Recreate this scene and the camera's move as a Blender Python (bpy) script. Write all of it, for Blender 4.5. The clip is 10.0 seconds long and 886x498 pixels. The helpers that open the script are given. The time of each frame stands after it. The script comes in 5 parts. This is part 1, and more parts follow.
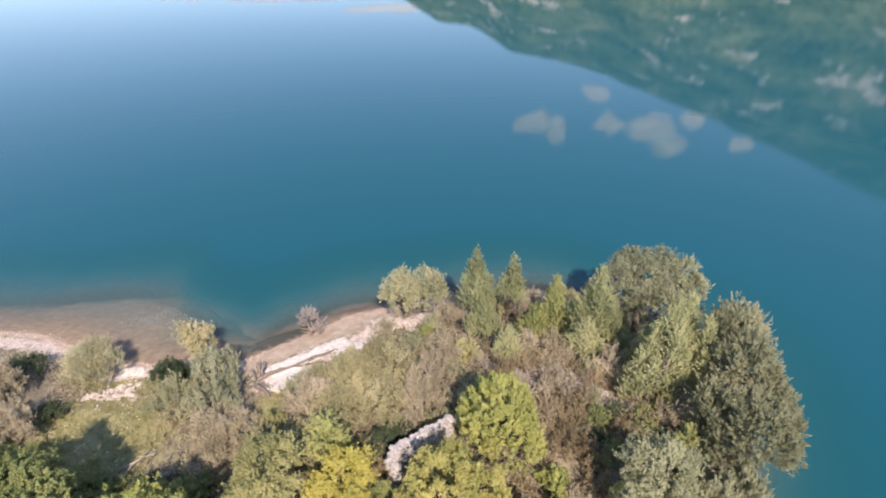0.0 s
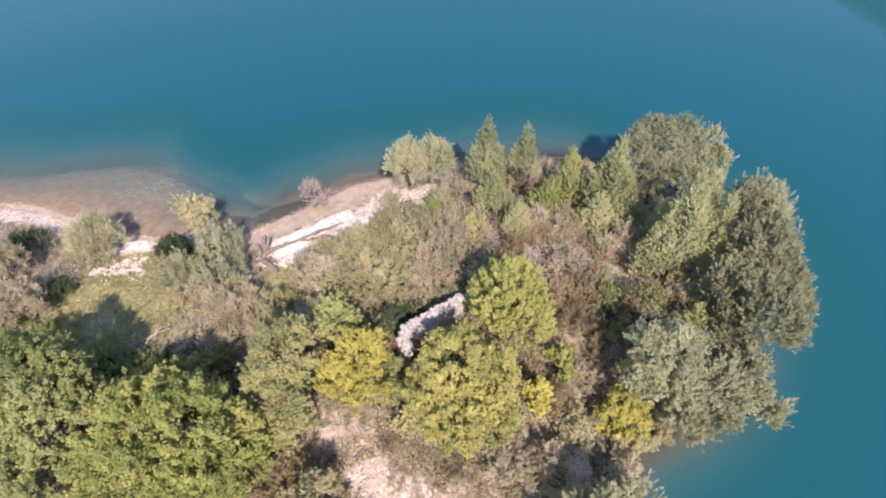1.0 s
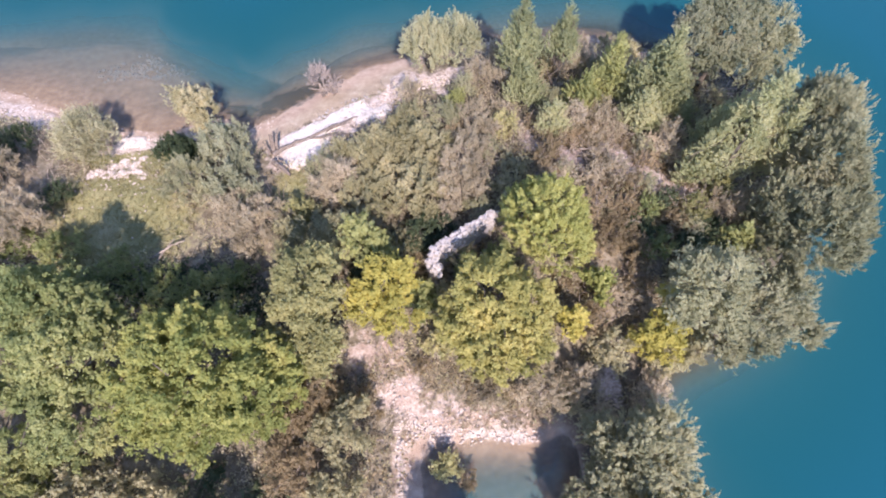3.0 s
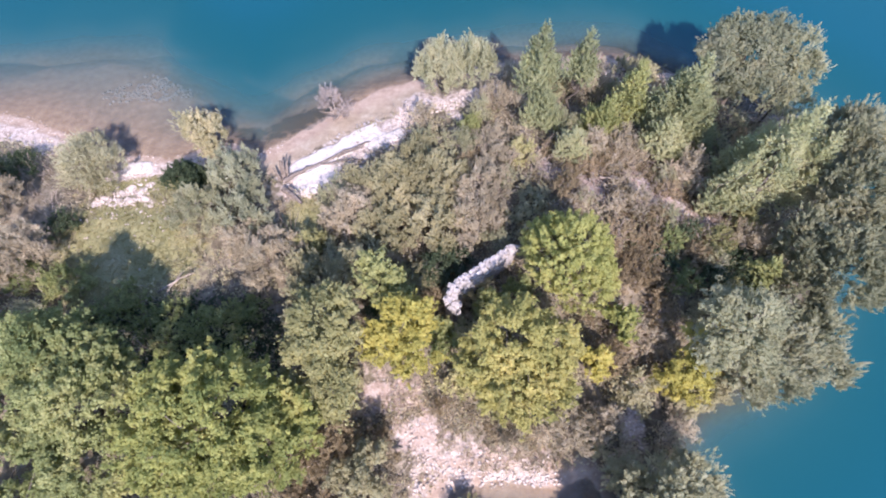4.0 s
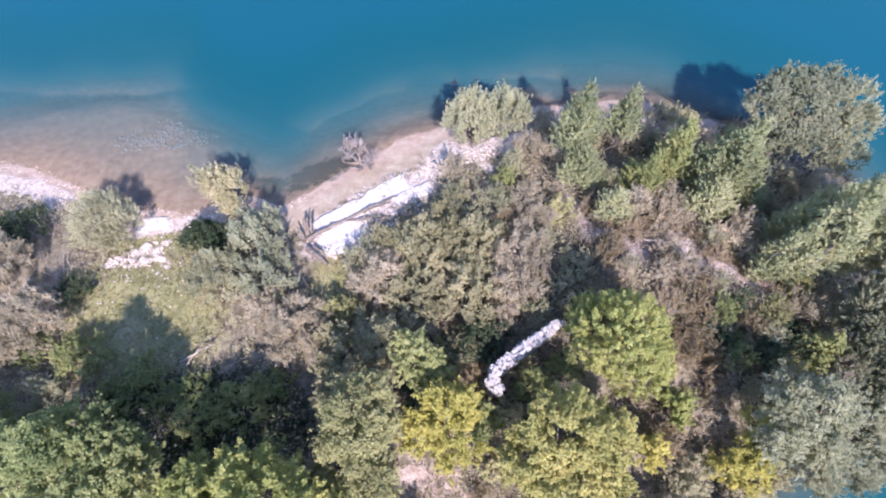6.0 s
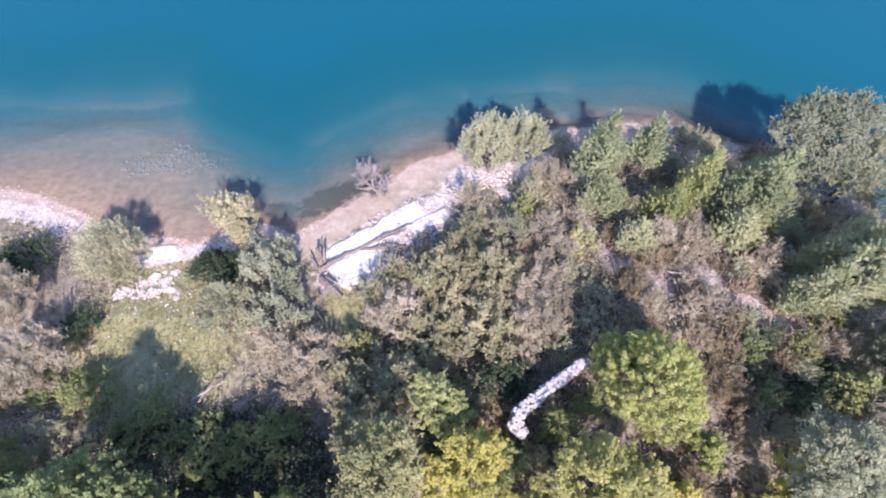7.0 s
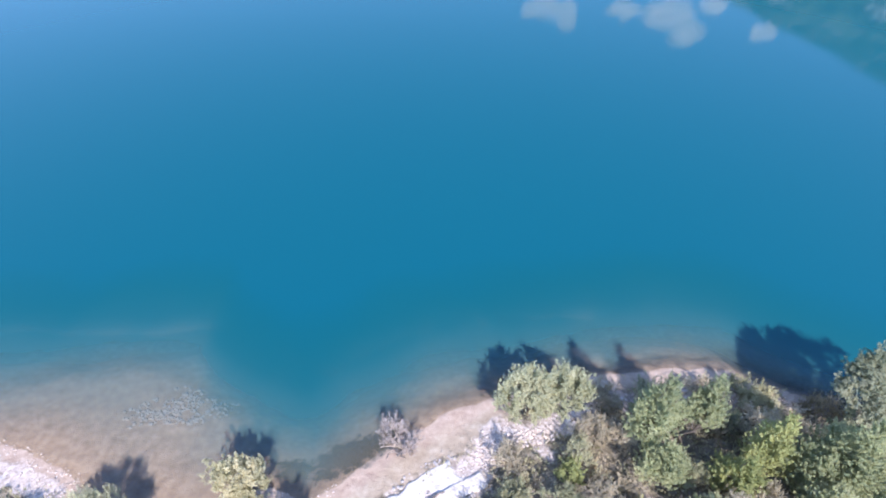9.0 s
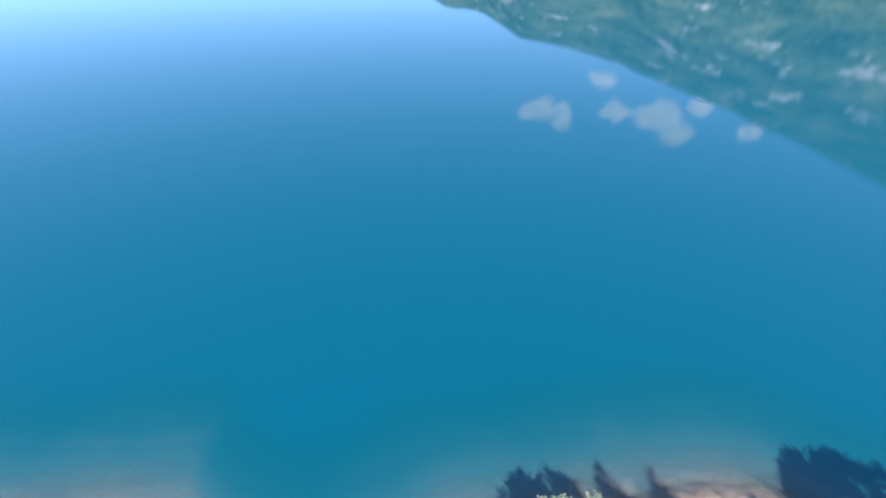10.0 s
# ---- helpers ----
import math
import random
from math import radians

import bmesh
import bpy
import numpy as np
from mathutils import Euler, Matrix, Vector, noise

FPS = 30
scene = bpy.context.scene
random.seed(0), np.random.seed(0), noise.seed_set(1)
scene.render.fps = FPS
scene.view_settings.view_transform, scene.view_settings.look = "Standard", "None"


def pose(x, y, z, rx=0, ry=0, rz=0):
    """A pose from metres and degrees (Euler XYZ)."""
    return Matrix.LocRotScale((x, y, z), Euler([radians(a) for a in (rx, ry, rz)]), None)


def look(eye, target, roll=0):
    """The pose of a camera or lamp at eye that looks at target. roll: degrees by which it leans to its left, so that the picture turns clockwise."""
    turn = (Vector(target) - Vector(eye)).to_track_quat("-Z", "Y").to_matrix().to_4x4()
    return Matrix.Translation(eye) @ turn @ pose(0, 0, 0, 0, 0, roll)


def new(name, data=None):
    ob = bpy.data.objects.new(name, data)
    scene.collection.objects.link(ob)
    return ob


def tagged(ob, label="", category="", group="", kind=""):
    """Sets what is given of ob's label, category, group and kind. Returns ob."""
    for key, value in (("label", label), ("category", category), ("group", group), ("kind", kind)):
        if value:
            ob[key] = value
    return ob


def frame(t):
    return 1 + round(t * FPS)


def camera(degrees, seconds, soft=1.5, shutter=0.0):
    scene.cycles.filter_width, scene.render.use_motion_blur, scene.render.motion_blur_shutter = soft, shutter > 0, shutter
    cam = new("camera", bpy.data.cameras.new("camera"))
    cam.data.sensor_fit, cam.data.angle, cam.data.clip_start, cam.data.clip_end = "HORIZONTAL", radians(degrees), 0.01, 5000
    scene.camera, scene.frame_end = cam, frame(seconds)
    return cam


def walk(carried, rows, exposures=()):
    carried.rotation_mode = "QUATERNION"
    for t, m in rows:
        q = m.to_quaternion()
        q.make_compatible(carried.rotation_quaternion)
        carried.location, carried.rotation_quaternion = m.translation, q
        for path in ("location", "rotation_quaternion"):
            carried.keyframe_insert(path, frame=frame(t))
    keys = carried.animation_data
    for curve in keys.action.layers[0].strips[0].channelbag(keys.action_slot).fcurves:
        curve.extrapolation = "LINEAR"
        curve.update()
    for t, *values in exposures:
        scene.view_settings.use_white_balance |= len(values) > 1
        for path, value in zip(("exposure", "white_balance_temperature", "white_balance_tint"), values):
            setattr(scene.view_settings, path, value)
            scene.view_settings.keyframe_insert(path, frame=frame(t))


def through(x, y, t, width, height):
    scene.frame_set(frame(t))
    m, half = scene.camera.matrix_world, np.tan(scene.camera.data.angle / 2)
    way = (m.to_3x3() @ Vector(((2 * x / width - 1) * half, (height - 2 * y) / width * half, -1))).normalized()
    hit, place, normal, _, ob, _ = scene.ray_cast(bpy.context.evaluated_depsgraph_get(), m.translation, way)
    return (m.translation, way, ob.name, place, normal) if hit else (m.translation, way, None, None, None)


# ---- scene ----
# The camera: a drone gliding level, 27 m over a lake. Rows of seconds, x, y, z, yaw, pitch, roll.
cam = camera(77.6, 10.0, soft=1.95)
PATH = [
    (0.0, -0.067, -0.298, 26.778, -0.80, -33.24, -0.30),
    (0.5, -0.276, 0.749, 26.827, -0.72, -40.98, -0.32),
    (1.0, -0.538, 1.784, 26.868, -0.65, -48.63, -0.40),
    (1.5, -0.845, 2.806, 26.903, -0.57, -56.32, -0.48),
    (1.8, -1.048, 3.413, 26.921, -0.53, -60.82, -0.49),
    (2.0, -1.189, 3.815, 26.931, -0.50, -63.23, -0.50),
    (2.1, -1.262, 4.015, 26.936, -0.50, -63.83, -0.50),
    (2.2, -1.335, 4.215, 26.941, -0.50, -64.16, -0.49),
    (2.5, -1.562, 4.810, 26.953, -0.50, -64.34, -0.48),
    (4.0, -2.790, 7.713, 26.985, -0.60, -64.53, -0.38),
    (4.5, -3.219, 8.654, 26.986, -0.68, -64.57, -0.32),
    (5.0, -3.649, 9.582, 26.982, -0.75, -64.55, -0.25),
    (5.5, -4.079, 10.497, 26.973, -0.80, -64.50, -0.22),
    (7.0, -5.336, 13.176, 26.925, -0.77, -64.53, -0.30),
    (7.3, -5.580, 13.701, 26.912, -0.76, -64.43, -0.30),
    (7.4, -5.661, 13.875, 26.907, -0.75, -63.65, -0.30),
    (7.5, -5.741, 14.049, 26.902, -0.75, -62.63, -0.30),
    (7.7, -5.901, 14.396, 26.893, -0.74, -59.99, -0.29),
    (8.0, -6.138, 14.915, 26.877, -0.72, -55.42, -0.28),
    (8.5, -6.528, 15.774, 26.850, -0.70, -49.08, -0.24),
    (9.0, -6.913, 16.629, 26.820, -0.62, -44.16, -0.20),
    (9.5, -7.295, 17.480, 26.789, -0.58, -39.44, -0.10),
    (10.0, -7.676, 18.330, 26.756, -0.57, -34.71, -0.05),
]
EXPOSURES = [(0.0, 1.30, 7250, 20), (1.0, 1.45, 7050, 22), (2.5, 1.48, 6620, 26), (5.5, 1.61, 5930, 28), (7.5, 1.70, 5940, 28), (10.0, 1.68, 5700, 14)]


def aim(x, y, z, yaw, pitch, roll):
    a, p = radians(yaw), radians(pitch)
    ahead = Vector((-math.sin(a) * math.cos(p), math.cos(a) * math.cos(p), math.sin(p)))
    eye = Vector((x, y, z))
    return look(eye, eye + ahead, roll)


walk(cam, [(row[0], aim(*row[1:])) for row in PATH], EXPOSURES)

# ---- sky and sun ----
TO_SUN = Vector((1.75, -8.2, 8.4)).normalized()
world = bpy.data.worlds.new("world")
scene.world = world
world.use_nodes = True
sky = world.node_tree.nodes.new("ShaderNodeTexSky")
sky.sky_type, sky.sun_disc = "NISHITA", False
sky.sun_elevation = math.asin(TO_SUN.z)
sky.sun_rotation = math.atan2(TO_SUN.x, TO_SUN.y)
sky.air_density, sky.dust_density, sky.ozone_density, sky.altitude = 1.0, 0.15, 3.0, 500
background = world.node_tree.nodes["Background"]
background.inputs["Strength"].default_value = 0.145
world.node_tree.links.new(sky.outputs["Color"], background.inputs["Color"])
sun_data = bpy.data.lights.new("sun", "SUN")
sun_data.energy, sun_data.angle, sun_data.color = 3.25, radians(1.2), (1.0, 0.945, 0.87)
sun = new("sun", sun_data)
sun.matrix_world = look(TO_SUN * 200, (0, 0, 0))


# ---- materials ----
class Nodes:
    """A short way to write node materials."""

    def __init__(self, name):
        self.mat = bpy.data.materials.new(name)
        self.mat.use_nodes = True
        self.tree = self.mat.node_tree
        self.bsdf = self.tree.nodes["Principled BSDF"]
        self.out = self.tree.nodes["Material Output"]

    def add(self, kind, **values):
        node = self.tree.nodes.new(kind)
        for key, value in values.items():
            if key in node.inputs:
                self.put(node.inputs[key], value)
        return node

    def put(self, socket, value):
        if isinstance(value, bpy.types.NodeSocket):
            self.tree.links.new(value, socket)
        else:
            socket.default_value = (*value, 1) if socket.type == "RGBA" and len(value) == 3 else value

    def place(self):
        return self.add("ShaderNodeNewGeometry").outputs["Position"]

    def noise(self, scale, detail=3.0, rough=0.55, at=None):
        node = self.add("ShaderNodeTexNoise", Scale=scale, Detail=detail, Roughness=rough)
        self.put(node.inputs["Vector"], at or self.place())
        return node.outputs["Fac"]

    def ramp(self, fac, stops):
        node = self.add("ShaderNodeValToRGB", Fac=fac)
        bar = node.color_ramp.elements
        while len(bar) < len(stops):
            bar.new(0.5)
        for point, (where, colour) in zip(bar, stops):
            point.position, point.color = where, (*colour, 1)
        return node.outputs["Color"]

    def range(self, value, a, b, c=0.0, d=1.0):
        node = self.add("ShaderNodeMapRange")
        for i, v in enumerate((value, a, b, c, d)):
            self.put(node.inputs[i], v)
        return node.outputs[0]

    def mix(self, fac, a, b, blend="MIX"):
        node = self.tree.nodes.new("ShaderNodeMix")
        node.data_type, node.blend_type = "RGBA", blend
        for i, v in ((0, fac), (6, a), (7, b)):
            self.put(node.inputs[i], (*v, 1) if isinstance(v, tuple) and len(v) == 3 else v)
        return node.outputs[2]

    def math(self, how, a, b=0.5):
        node = self.tree.nodes.new("ShaderNodeMath")
        node.operation = how
        self.put(node.inputs[0], a), self.put(node.inputs[1], b)
        return node.outputs[0]

    def attribute(self, name):
        node = self.add("ShaderNodeAttribute")
        node.attribute_name = name
        return node.outputs["Fac"]

    def bump(self, height, strength=0.5, distance=0.05):
        return self.add("ShaderNodeBump", Strength=strength, Distance=distance, Height=height).outputs["Normal"]

    def surface(self, colour, rough=0.85, normal=None, gloss=0.3):
        self.put(self.bsdf.inputs["Base Color"], colour)
        self.put(self.bsdf.inputs["Roughness"], rough)
        self.bsdf.inputs["Specular IOR Level"].default_value = gloss
        if normal:
            self.put(self.bsdf.inputs["Normal"], normal)
        return self.mat


def foliage(name, dark, mid, light, through=0.52):
    """Leaves: hue by leaf and by metre-wide patches, some light coming through the blade."""
    n = Nodes(name)
    dark, mid, light = ((r * 1.68, g * 1.60, b * 1.74) for r, g, b in (dark, mid, light))
    island = n.add("ShaderNodeNewGeometry").outputs["Random Per Island"]
    patch = n.math("ADD", n.math("MULTIPLY", n.noise(0.5, 2, 0.5), 0.55), n.math("MULTIPLY", n.noise(1.6, 4, 0.6), 0.45))
    value = n.math("ADD", n.math("MULTIPLY", island, 0.08), n.range(patch, 0.32, 0.68, 0.0, 0.84))
    plant = n.add("ShaderNodeObjectInfo").outputs["Random"]
    value = n.math("ADD", value, n.range(plant, 0.0, 1.0, -0.16, 0.16))
    colour = n.ramp(value, [(0.08, dark), (0.5, mid), (0.92, light)])
    streak = n.range(n.noise(6.0, 3, 0.6), 0.35, 0.65, 0.9, 1.08)
    colour = n.mix(1.0, colour, n.add("ShaderNodeCombineColor", Red=streak, Green=streak, Blue=streak).outputs[0], "MULTIPLY")
    mat = n.surface(colour, 0.65, gloss=0.12)
    leaf = n.add("ShaderNodeBsdfTranslucent", Color=colour)
    both = n.add("ShaderNodeMixShader", Fac=through)
    n.put(both.inputs[1], n.bsdf.outputs[0]), n.put(both.inputs[2], leaf.outputs[0])
    n.put(n.out.inputs["Surface"], both.outputs[0])
    return mat


MAPLE = foliage("leaf_maple", (0.113, 0.140, 0.042), (0.219, 0.234, 0.071), (0.344, 0.321, 0.112))
MAPLE_PALE = foliage("leaf_maple_yellowing", (0.156, 0.162, 0.050), (0.264, 0.255, 0.084), (0.396, 0.348, 0.126))
MAPLE_DARK = foliage("leaf_maple_dark", (0.093, 0.122, 0.045), (0.175, 0.20, 0.075), (0.28, 0.285, 0.115))
YELLOW = foliage("leaf_yellow", (0.188, 0.185, 0.047), (0.287, 0.268, 0.068), (0.375, 0.335, 0.098))
LIME = foliage("leaf_lime", (0.15, 0.17, 0.06), (0.24, 0.255, 0.098), (0.345, 0.34, 0.15))
ASH = foliage("leaf_ash", (0.137, 0.157, 0.047), (0.232, 0.247, 0.078), (0.345, 0.338, 0.118))
POPLAR = foliage("leaf_poplar", (0.138, 0.158, 0.076), (0.234, 0.252, 0.122), (0.349, 0.348, 0.188))
SAGE = foliage("leaf_sage", (0.104, 0.120, 0.066), (0.175, 0.189, 0.108), (0.272, 0.275, 0.167))
WILLOW = foliage("leaf_willow", (0.143, 0.15, 0.08), (0.238, 0.242, 0.135), (0.352, 0.344, 0.208))
SILVER = foliage("leaf_silver", (0.144, 0.155, 0.082), (0.233, 0.242, 0.135), (0.330, 0.329, 0.197))
TEAL = foliage("leaf_blue_willow", (0.141, 0.156, 0.090), (0.226, 0.240, 0.145), (0.322, 0.328, 0.207))
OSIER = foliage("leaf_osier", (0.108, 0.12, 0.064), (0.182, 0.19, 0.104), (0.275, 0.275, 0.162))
OLIVE = foliage("leaf_olive", (0.148, 0.147, 0.074), (0.246, 0.237, 0.127), (0.366, 0.338, 0.193))
GREY = foliage("leaf_grey", (0.176, 0.159, 0.099), (0.281, 0.253, 0.162), (0.410, 0.363, 0.248))
RUST = foliage("leaf_rust", (0.12, 0.10, 0.052), (0.20, 0.165, 0.09), (0.30, 0.248, 0.145))
# near-black leaf: one dark shrub, and low plants that paint shade
DARK_AND_SHADE = foliage("leaf_dark_and_shade", (0.03, 0.045, 0.02), (0.055, 0.075, 0.038), (0.10, 0.12, 0.06))
HORNBEAM = foliage("leaf_hornbeam", (0.151, 0.157, 0.065), (0.252, 0.251, 0.108), (0.367, 0.345, 0.168))
PALE = foliage("leaf_pale", (0.18, 0.18, 0.10), (0.275, 0.27, 0.155), (0.38, 0.37, 0.23))
BLEACHED = foliage("leaf_bleached", (0.17, 0.15, 0.12), (0.26, 0.23, 0.185), (0.36, 0.325, 0.265))
GRASS = foliage("blade_grass", (0.125, 0.128, 0.05), (0.20, 0.188, 0.084), (0.29, 0.26, 0.135))


def bark_material(name, dark, light):
    n = Nodes(name)
    fac = n.noise(9, 5)
    return n.surface(n.ramp(fac, [(0.3, dark), (0.7, light)]), 0.9, n.bump(fac, 0.7, 0.03))


BARK = bark_material("bark", (0.06, 0.048, 0.038), (0.17, 0.14, 0.11))
TWIG = bark_material("dry_twig", (0.18, 0.14, 0.11), (0.42, 0.35, 0.29))
DRIFT = bark_material("driftwood", (0.075, 0.058, 0.048), (0.25, 0.205, 0.17))


def limestone(name, tone):
    n = Nodes(name)
    chance = n.add("ShaderNodeObjectInfo").outputs["Random"]
    grain = n.noise(5, 6, 0.6)
    pits = n.noise(28, 4)
    colour = n.ramp(grain, [(0.28, tuple(c * 0.52 for c in tone)), (0.5, tone), (0.8, tuple(min(0.85, c * 1.15) for c in tone))])
    colour = n.mix(n.range(chance, 0, 1, 0, 0.55), colour, n.mix(1.0, colour, (0.72, 0.68, 0.64), "MULTIPLY"))
    return n.surface(colour, 0.9, n.bump(n.math("ADD", grain, pits), 0.6, 0.04))


STONE = limestone("limestone", (0.56, 0.475, 0.415))
SLAB = limestone("limestone_slab", (0.60, 0.53, 0.465))
RUBBLE = limestone("rubble_stone", (0.40, 0.365, 0.345))


def ground_material():
    n = Nodes("shore_ground")
    z = n.add("ShaderNodeSeparateXYZ", Vector=n.place()).outputs["Z"]
    big, mid, fine = n.noise(0.5, 4), n.noise(2.2, 5, 0.6), n.noise(14, 5, 0.65)
    soil = n.ramp(mid, [(0.3, (0.10, 0.08, 0.052)), (0.5, (0.175, 0.145, 0.098)), (0.72, (0.29, 0.245, 0.185))])
    lawn = n.ramp(n.math("ADD", n.math("MULTIPLY", big, 0.5), n.math("MULTIPLY", fine, 0.5)),
                  [(0.3, (0.155, 0.155, 0.062)), (0.5, (0.25, 0.228, 0.105)), (0.7, (0.36, 0.315, 0.185))])
    pale = n.ramp(fine, [(0.28, (0.27, 0.20, 0.155)), (0.5, (0.49, 0.39, 0.32)), (0.7, (0.66, 0.56, 0.475))])
    trail = n.ramp(fine, [(0.3, (0.21, 0.145, 0.105)), (0.5, (0.38, 0.275, 0.215)), (0.68, (0.54, 0.43, 0.36))])
    chips = n.add("ShaderNodeSeparateColor", Color=n.add("ShaderNodeTexVoronoi", Scale=6.5, Vector=n.place()).outputs["Color"]).outputs[0]
    pebbled = n.ramp(chips, [(0.1, (0.19, 0.145, 0.115)), (0.45, (0.37, 0.295, 0.25)), (0.9, (0.56, 0.475, 0.42))])
    pale = n.mix(n.range(n.noise(1.3, 4), 0.42, 0.6, 0.25, 0.85), pale, pebbled)
    trail = n.mix(n.range(n.noise(1.7, 4), 0.4, 0.6, 0.2, 0.8), trail, pebbled)
    wet = n.mix(n.attribute("beach"), n.ramp(mid, [(0.3, (0.055, 0.048, 0.035)), (0.7, (0.13, 0.11, 0.08))]), n.ramp(mid, [(0.3, (0.29, 0.205, 0.15)), (0.55, (0.39, 0.288, 0.215)), (0.75, (0.47, 0.365, 0.285))]))
    cobble = n.add("ShaderNodeTexVoronoi", Scale=3.2, Vector=n.place())
    reef = n.ramp(cobble.outputs["Distance"], [(0.0, (0.50, 0.43, 0.36)), (0.5, (0.40, 0.33, 0.27)), (0.9, (0.27, 0.22, 0.18))])
    ragged = n.math("MULTIPLY", n.math("SUBTRACT", mid, 0.5), 1.1)

    def zone(name):
        return n.range(n.math("ADD", n.attribute(name), ragged), 0.38, 0.62)

    colour = n.mix(zone("lawn"), soil, lawn)
    colour = n.mix(zone("trail"), colour, trail)
    colour = n.mix(zone("sand"), colour, n.ramp(mid, [(0.3, (0.255, 0.192, 0.132)), (0.55, (0.35, 0.272, 0.193)), (0.75, (0.44, 0.355, 0.265))]))
    colour = n.mix(n.range(n.math("ADD", z, n.math("MULTIPLY", ragged, 0.25)), 0.10, 0.24), wet, colour)
    colour = n.mix(zone("pale"), colour, pale)
    colour = n.mix(n.range(n.math("ADD", z, n.math("MULTIPLY", ragged, 0.6)), -1.4, -0.3, 0.35, 0.0), colour, reef)
    colour = n.mix(zone("weed"), colour, n.ramp(fine, [(0.3, (0.04, 0.042, 0.034)), (0.7, (0.15, 0.135, 0.11))]))
    return n.surface(colour, 0.92, n.bump(n.math("ADD", mid, fine), 0.7, 0.08))


def water_material():
    """Clear at the edge, milky turquoise where it is deep, with a mirror on top."""
    n = Nodes("lake_water")
    depth = n.attribute("depth")
    murk = n.math("SUBTRACT", 1.0, n.math("POWER", 2.718, n.math("MULTIPLY", depth, -0.85)))
    colour = n.ramp(n.range(depth, 0.0, 14.0), [(0.0, (0.165, 0.168, 0.142)), (0.045, (0.085, 0.140, 0.130)), (0.14, (0.020, 0.086, 0.094)), (0.3, (0.0055, 0.064, 0.0755)), (0.6, (0.0032, 0.0605, 0.074)), (1.0, (0.003, 0.064, 0.088))])
    colour.node.color_ramp.interpolation = "B_SPLINE"
    body = n.add("ShaderNodeBsdfDiffuse", Color=colour)
    clear = n.add("ShaderNodeBsdfTransparent", Color=(0.90, 0.905, 0.87, 1))
    inside = n.add("ShaderNodeMixShader", Fac=murk)
    n.put(inside.inputs[1], clear.outputs[0]), n.put(inside.inputs[2], body.outputs[0])
    stretch = n.add("ShaderNodeMapping", Vector=n.place())
    stretch.inputs["Scale"].default_value = (1.0, 0.45, 1.0)
    ripple = n.noise(2.4, 5, 0.6, stretch.outputs[0])
    normal = n.bump(ripple, 0.10, 0.02)
    mirror = n.add("ShaderNodeBsdfGlossy", Roughness=0.026, Normal=normal)
    edge = n.add("ShaderNodeFresnel", IOR=1.333)
    top = n.add("ShaderNodeMixShader", Fac=edge.outputs[0])
    n.put(top.inputs[1], inside.outputs[0]), n.put(top.inputs[2], mirror.outputs[0])
    n.put(n.out.inputs["Surface"], top.outputs[0])
    n.tree.nodes.remove(n.bsdf)
    return n.mat


def mountain_material():
    n = Nodes("wooded_mountain")
    steep = n.add("ShaderNodeMapping", Vector=n.place())
    steep.inputs["Scale"].default_value = (1.0, 1.0, 0.3)
    crowns = n.noise(0.11, 4, 0.7)
    forest = n.ramp(n.math("ADD", n.math("MULTIPLY", n.noise(0.02, 5, 0.6), 0.6), n.math("MULTIPLY", crowns, 0.4)), [(0.38, (0.022, 0.046, 0.024)), (0.48, (0.06, 0.09, 0.042)), (0.57, (0.12, 0.145, 0.065)), (0.66, (0.20, 0.20, 0.10))])
    rock = n.ramp(n.noise(0.09, 5, 0.65), [(0.3, (0.16, 0.15, 0.11)), (0.7, (0.62, 0.54, 0.44))])
    cliff = n.math("ADD", n.math("MULTIPLY", n.noise(0.017, 4, 0.6), 0.6), n.math("MULTIPLY", n.noise(0.05, 4, 0.65, steep.outputs[0]), 0.4))
    colour = n.mix(n.range(cliff, 0.56, 0.595), forest, rock)
    return n.surface(colour, 0.95, n.bump(n.noise(0.06, 5), 0.9, 8.0))


def cloud_material():
    """Vapour in thin shells that glow in place of sunlight, denser inside."""
    n = Nodes("cloud_vapour_glow")
    body = n.add("ShaderNodeEmission", Color=(1.0, 0.95, 0.95, 1), Strength=0.76)
    gap = n.add("ShaderNodeBsdfTransparent")
    soft = n.add("ShaderNodeMixShader", Fac=n.range(n.noise(0.014, 4), 0.32, 0.66, 0.03, 0.34))
    n.put(soft.inputs[1], gap.outputs[0]), n.put(soft.inputs[2], body.outputs[0])
    n.put(n.out.inputs["Surface"], soft.outputs[0])
    n.tree.nodes.remove(n.bsdf)
    return n.mat


GROUND, WATER, MOUNTAIN, CLOUD = ground_material(), water_material(), mountain_material(), cloud_material()


# ---- mesh helpers ----
def link(name, mesh, mat, parent=None, label=""):
    if mat:
        mesh.materials.append(mat)
    ob = new(name, mesh)
    if parent:
        ob.parent = parent
    if label:
        ob["label"] = label
    return ob


def quick_mesh(name, verts, faces, smooth=False):
    """A mesh from an array of points and an array of equal faces."""
    verts, faces = np.asarray(verts, np.float32), np.asarray(faces, np.int32)
    mesh = bpy.data.meshes.new(name)
    mesh.vertices.add(len(verts))
    mesh.vertices.foreach_set("co", verts.ravel())
    count, sides = faces.shape
    mesh.loops.add(count * sides)
    mesh.loops.foreach_set("vertex_index", faces.ravel())
    mesh.polygons.add(count)
    mesh.polygons.foreach_set("loop_start", np.arange(0, count * sides, sides, dtype=np.int32))
    mesh.polygons.foreach_set("loop_total", np.full(count, sides, np.int32))
    if smooth:
        mesh.polygons.foreach_set("use_smooth", np.ones(count, bool))
    mesh.update(calc_edges=True)
    return mesh


def unit(v):
    return v / np.maximum(np.linalg.norm(v, axis=-1, keepdims=True), 1e-9)


